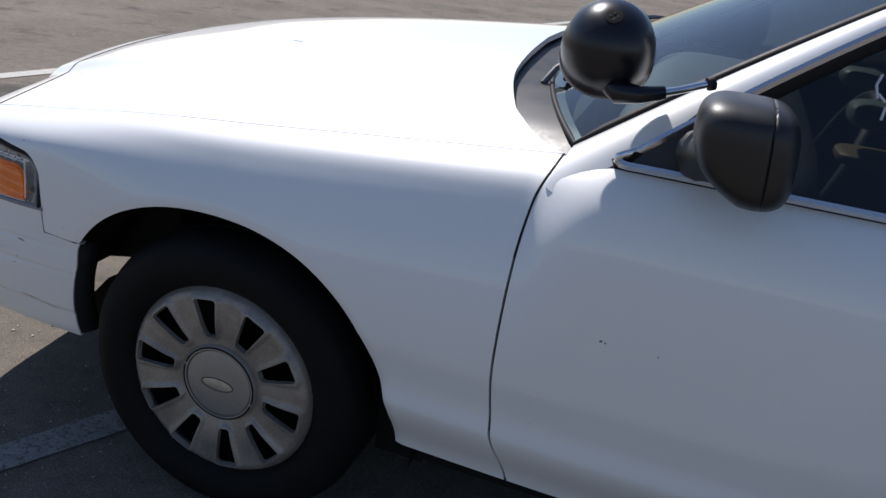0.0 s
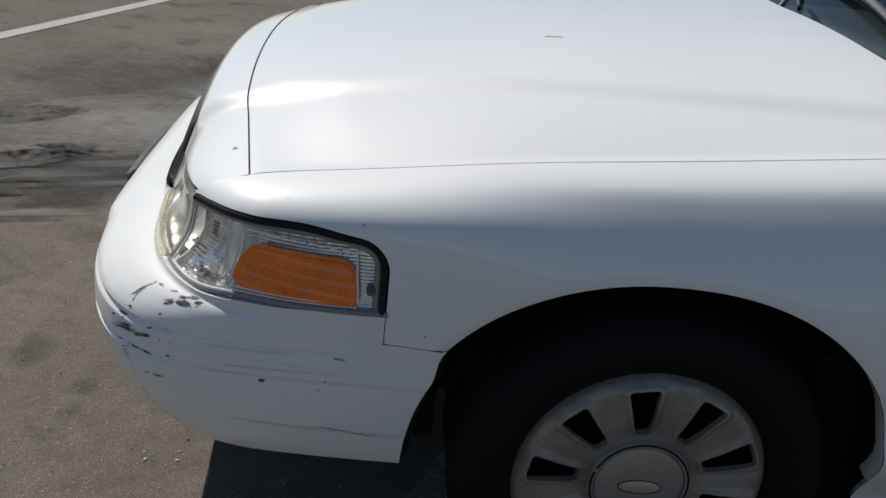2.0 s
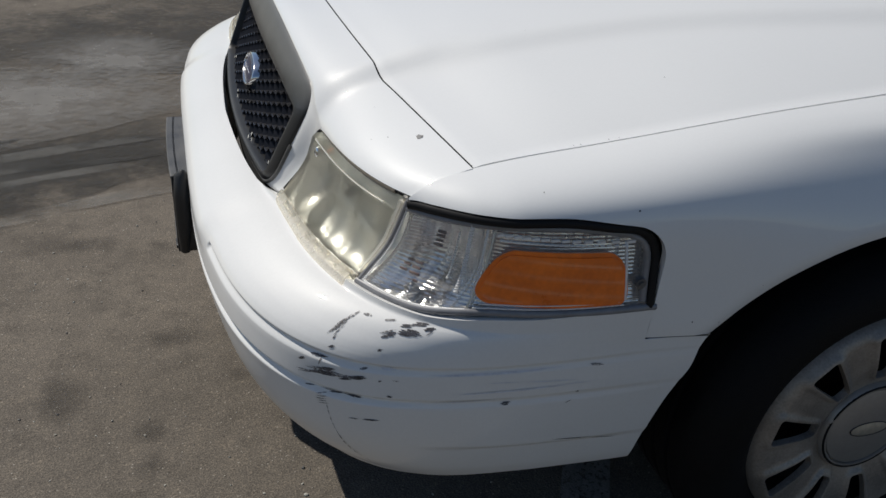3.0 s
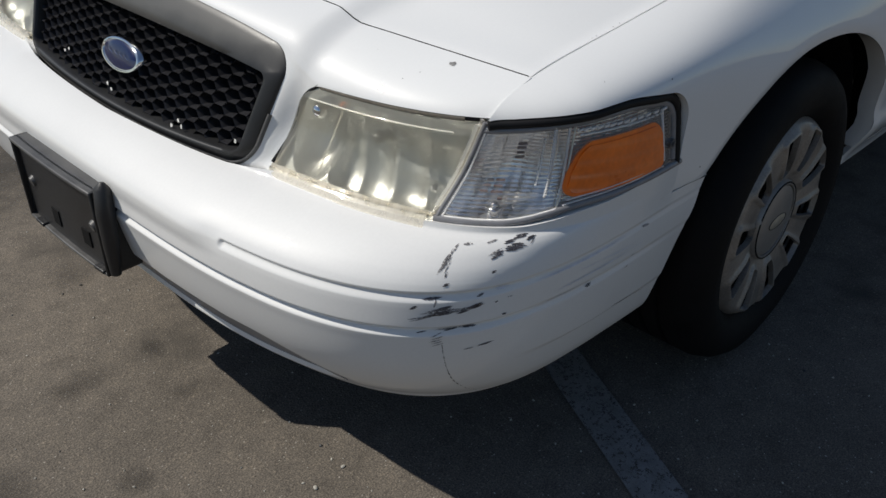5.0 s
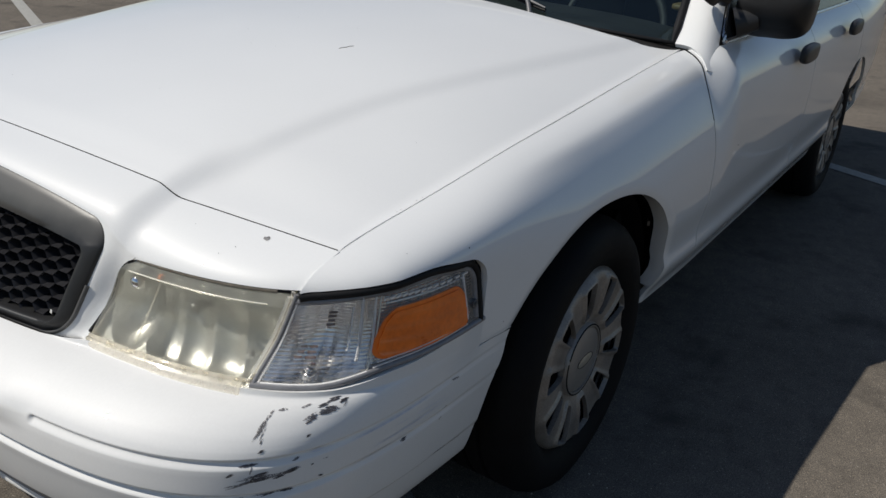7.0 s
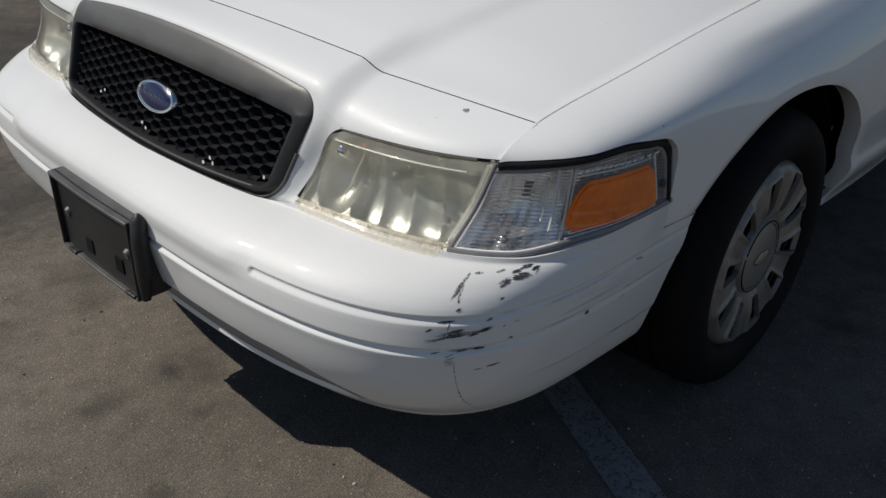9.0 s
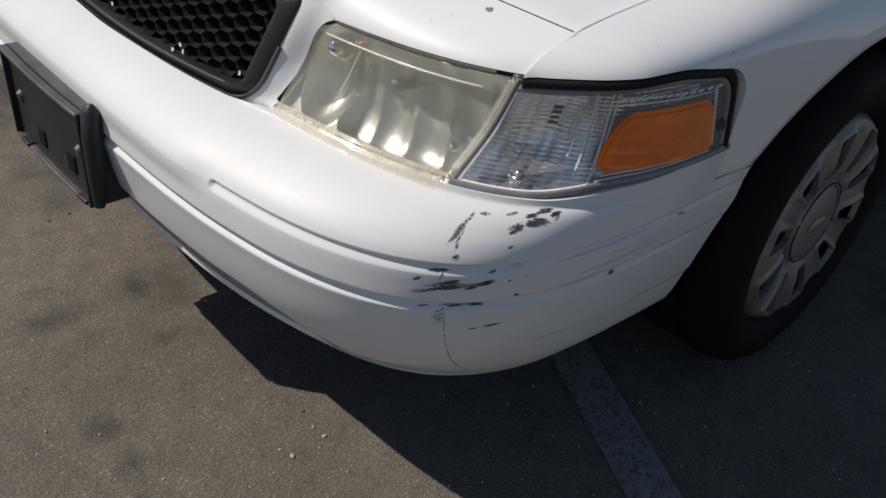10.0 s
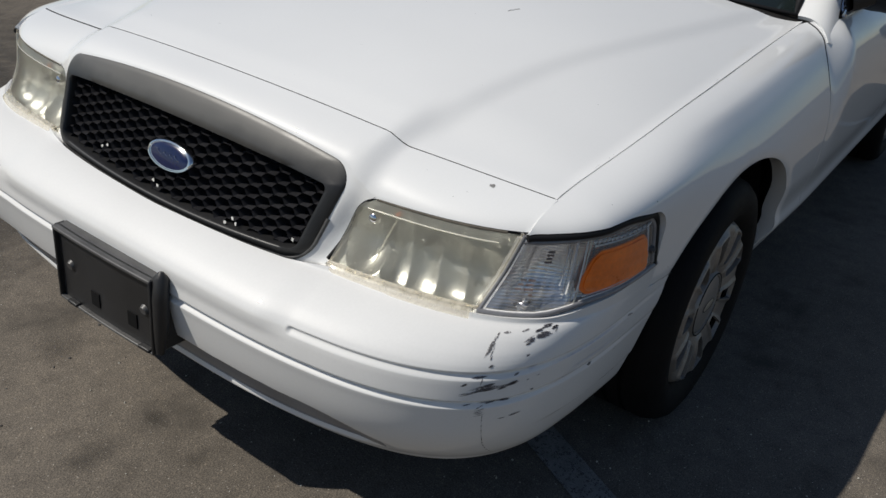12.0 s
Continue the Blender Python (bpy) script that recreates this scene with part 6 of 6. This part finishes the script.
flat_patch("chalk_spill", (-3.6, 6.0), 0.8, 0.4, radians(40), PALE, 9, 0.004, "faint pale patch on the asphalt", "stain")
flat_patch("oil_stain", (-1.62, 1.22), 0.80, 0.34, radians(10), OILY, 31, 0.0040, "broad dark oily stain streaked by tyres", "stain")
flat_patch("oil_stain", (-2.25, 0.80), 0.75, 0.34, radians(24), OILY, 32, 0.0041, "broad dark oily stain streaked by tyres", "stain")
flat_patch("oil_stain", (-2.55, 1.95), 0.55, 0.30, radians(50), OILY, 33, 0.0042, "dark broken patch of old asphalt", "stain")
for k, (cx, cy, rx, ry, turn) in enumerate(((-1.5, 2.9, 1.5, 1.0, 20), (-1.25, 1.35, 1.0, 0.55, 15), (-0.4, 3.4, 2.2, 1.5, 30), (-2.9, 1.4, 1.2, 0.6, 30))):
    flat_patch("grime_stain", (cx, cy), rx, ry, radians(turn), GRIMY, 80 + k, 0.0026 + 0.0002 * k, "broad patch of traffic grime darkening the asphalt", "stain")
rnd = random.Random(21)
for k in range(16):
    f = rnd.random()
    a = radians(18 + rnd.uniform(-5, 5))
    off = rnd.uniform(-0.28, 0.28)
    flat_patch("tyre_track", (-2.4 + 1.1 * f - off * math.sin(a), 0.80 + 0.42 * f + off * math.cos(a)), rnd.uniform(0.25, 0.6), rnd.uniform(0.02, 0.06), a, (OILY, PALE_FAINT, FAINT)[k % 3], 60 + k, 0.0045 + 0.0001 * k, "faint tyre track streaked across the asphalt", "stain", ragged=0.35)
for k, (cx, cy, rx, ry, turn) in enumerate(((-1.43, 0.62, 0.20, 0.08, 10), (-2.1, 0.35, 0.5, 0.09, 22), (-1.68, -0.1, 0.17, 0.06, 30), (-1.2, -0.27, 0.06, 0.035, 30), (-1.19, -0.37, 0.07, 0.03, 60), (-1.15, 0.08, 0.09, 0.06, 20), (-1.0, -0.10, 0.06, 0.04, 0), (-0.97, 0.08, 0.05, 0.04, 90), (-1.39, -0.10, 0.12, 0.07, 120), (-0.97, 0.51, 0.13, 0.07, 40), (-1.75, 0.25, 0.22, 0.08, 20), (-1.5, -0.7, 0.10, 0.06, 30))):
    flat_patch("oil_stain", (cx, cy), rx, ry, radians(turn), FAINT, 40 + k, 0.0035 + 0.00005 * k, "faint dark oily stain soaked into the asphalt", "stain")

# a dark car parked far behind
far = thing("parked_car", "dark hatchback car parked far across the asphalt", "car", (17.5, 1.2, 0))
for name, bm, material in (("body", blob(0, 0, 0.62, 0.9, 2.1, 0.36, 4, 32, 18), MIRROR_BLACK), ("cabin", blob(0, 0.2, 1.08, 0.78, 1.25, 0.36, 3.2, 32, 18), INTERIOR)):
    part(name, bm, material, far)
for wx in (-0.78, 0.78):
    for wy in (-1.3, 1.3):
        bm = lathe([(0.0, -0.1), (0.2, -0.1), (0.31, -0.09), (0.32, 0.0), (0.31, 0.09), (0.0, 0.1)], (0, 0, 0), 24)
        bmesh.ops.transform(bm, matrix=Matrix.Translation((wx, wy, 0.32)) @ Matrix.Rotation(radians(90), 4, "Z"), verts=bm.verts)
        part("wheel", bm, RUBBER, far)

# loose grit and litter
GRIT = mat("pale_grit", (0.42, 0.40, 0.35), 0.8, vary=0.3, scale=60)
rnd = random.Random(4)


def scatter(count, x0, x1, y0, y1, r0, r1, flat):
    """Small angular crumbs strewn over a stretch of ground, as one mesh."""
    verts, faces = [], []
    for _ in range(count):
        x, y = rnd.uniform(x0, x1), rnd.uniform(y0, y1)
        r = r0 + (r1 - r0) * rnd.random() ** 3
        turn = Euler((rnd.uniform(-0.5, 0.5), rnd.uniform(-0.5, 0.5), rnd.uniform(0, 6.3))).to_matrix()
        n = len(verts)
        for d in ((1, 0, 0), (-1, 0, 0), (0, 0.7, 0), (0, -0.7, 0), (0, 0, flat), (0, 0, -flat)):
            p = turn @ (Vector(d) * r * rnd.uniform(0.75, 1.2))
            verts.append((x + p.x, y + p.y, 0.4 * r * flat + p.z))
        faces += [(n + a, n + b, n + c) for a, b, c in ((0, 2, 4), (2, 1, 4), (1, 3, 4), (3, 0, 4), (2, 0, 5), (1, 2, 5), (3, 1, 5), (0, 3, 5))]
    return bmesh_of(verts, faces)


bits = merge(scatter(1500, -2.7, 0.1, -1.7, 1.0, 0.0012, 0.0042, 0.7), scatter(500, -4.5, -1.2, 0.5, 5.0, 0.002, 0.006, 0.7))
dark_bits = scatter(420, -2.9, 0.2, -1.9, 1.5, 0.0015, 0.0065, 0.45)
tagged(part("debris", dark_bits, CHIP, None, "", 30), "scattered black crumbs on the asphalt", "debris", "", "stuff")
tagged(part("grit", bits, GRIT, None, "", 30), "scattered pale grit on the asphalt", "grit", "", "stuff")
for k, (x, y, sz) in enumerate(((-0.895, -0.520, 0.009), (-0.966, -0.524, 0.010), (-0.975, -0.498, 0.006), (-0.898, -0.489, 0.006), (-1.204, -0.276, 0.006), (-1.45, -0.55, 0.008))):
    sz *= 0.6
    bm = blob(0, 0, 0, sz, sz * 0.7, sz * 0.5, 2.0, 8, 5)
    o = part("pebble", bm, GRIT, None, "", 30)
    o.location, o.rotation_euler = (x, y, sz * 0.3), (0, 0, k * 1.3)
    tagged(o, "small pale pebble lying on the asphalt", "pebble", "pebbles on the asphalt")
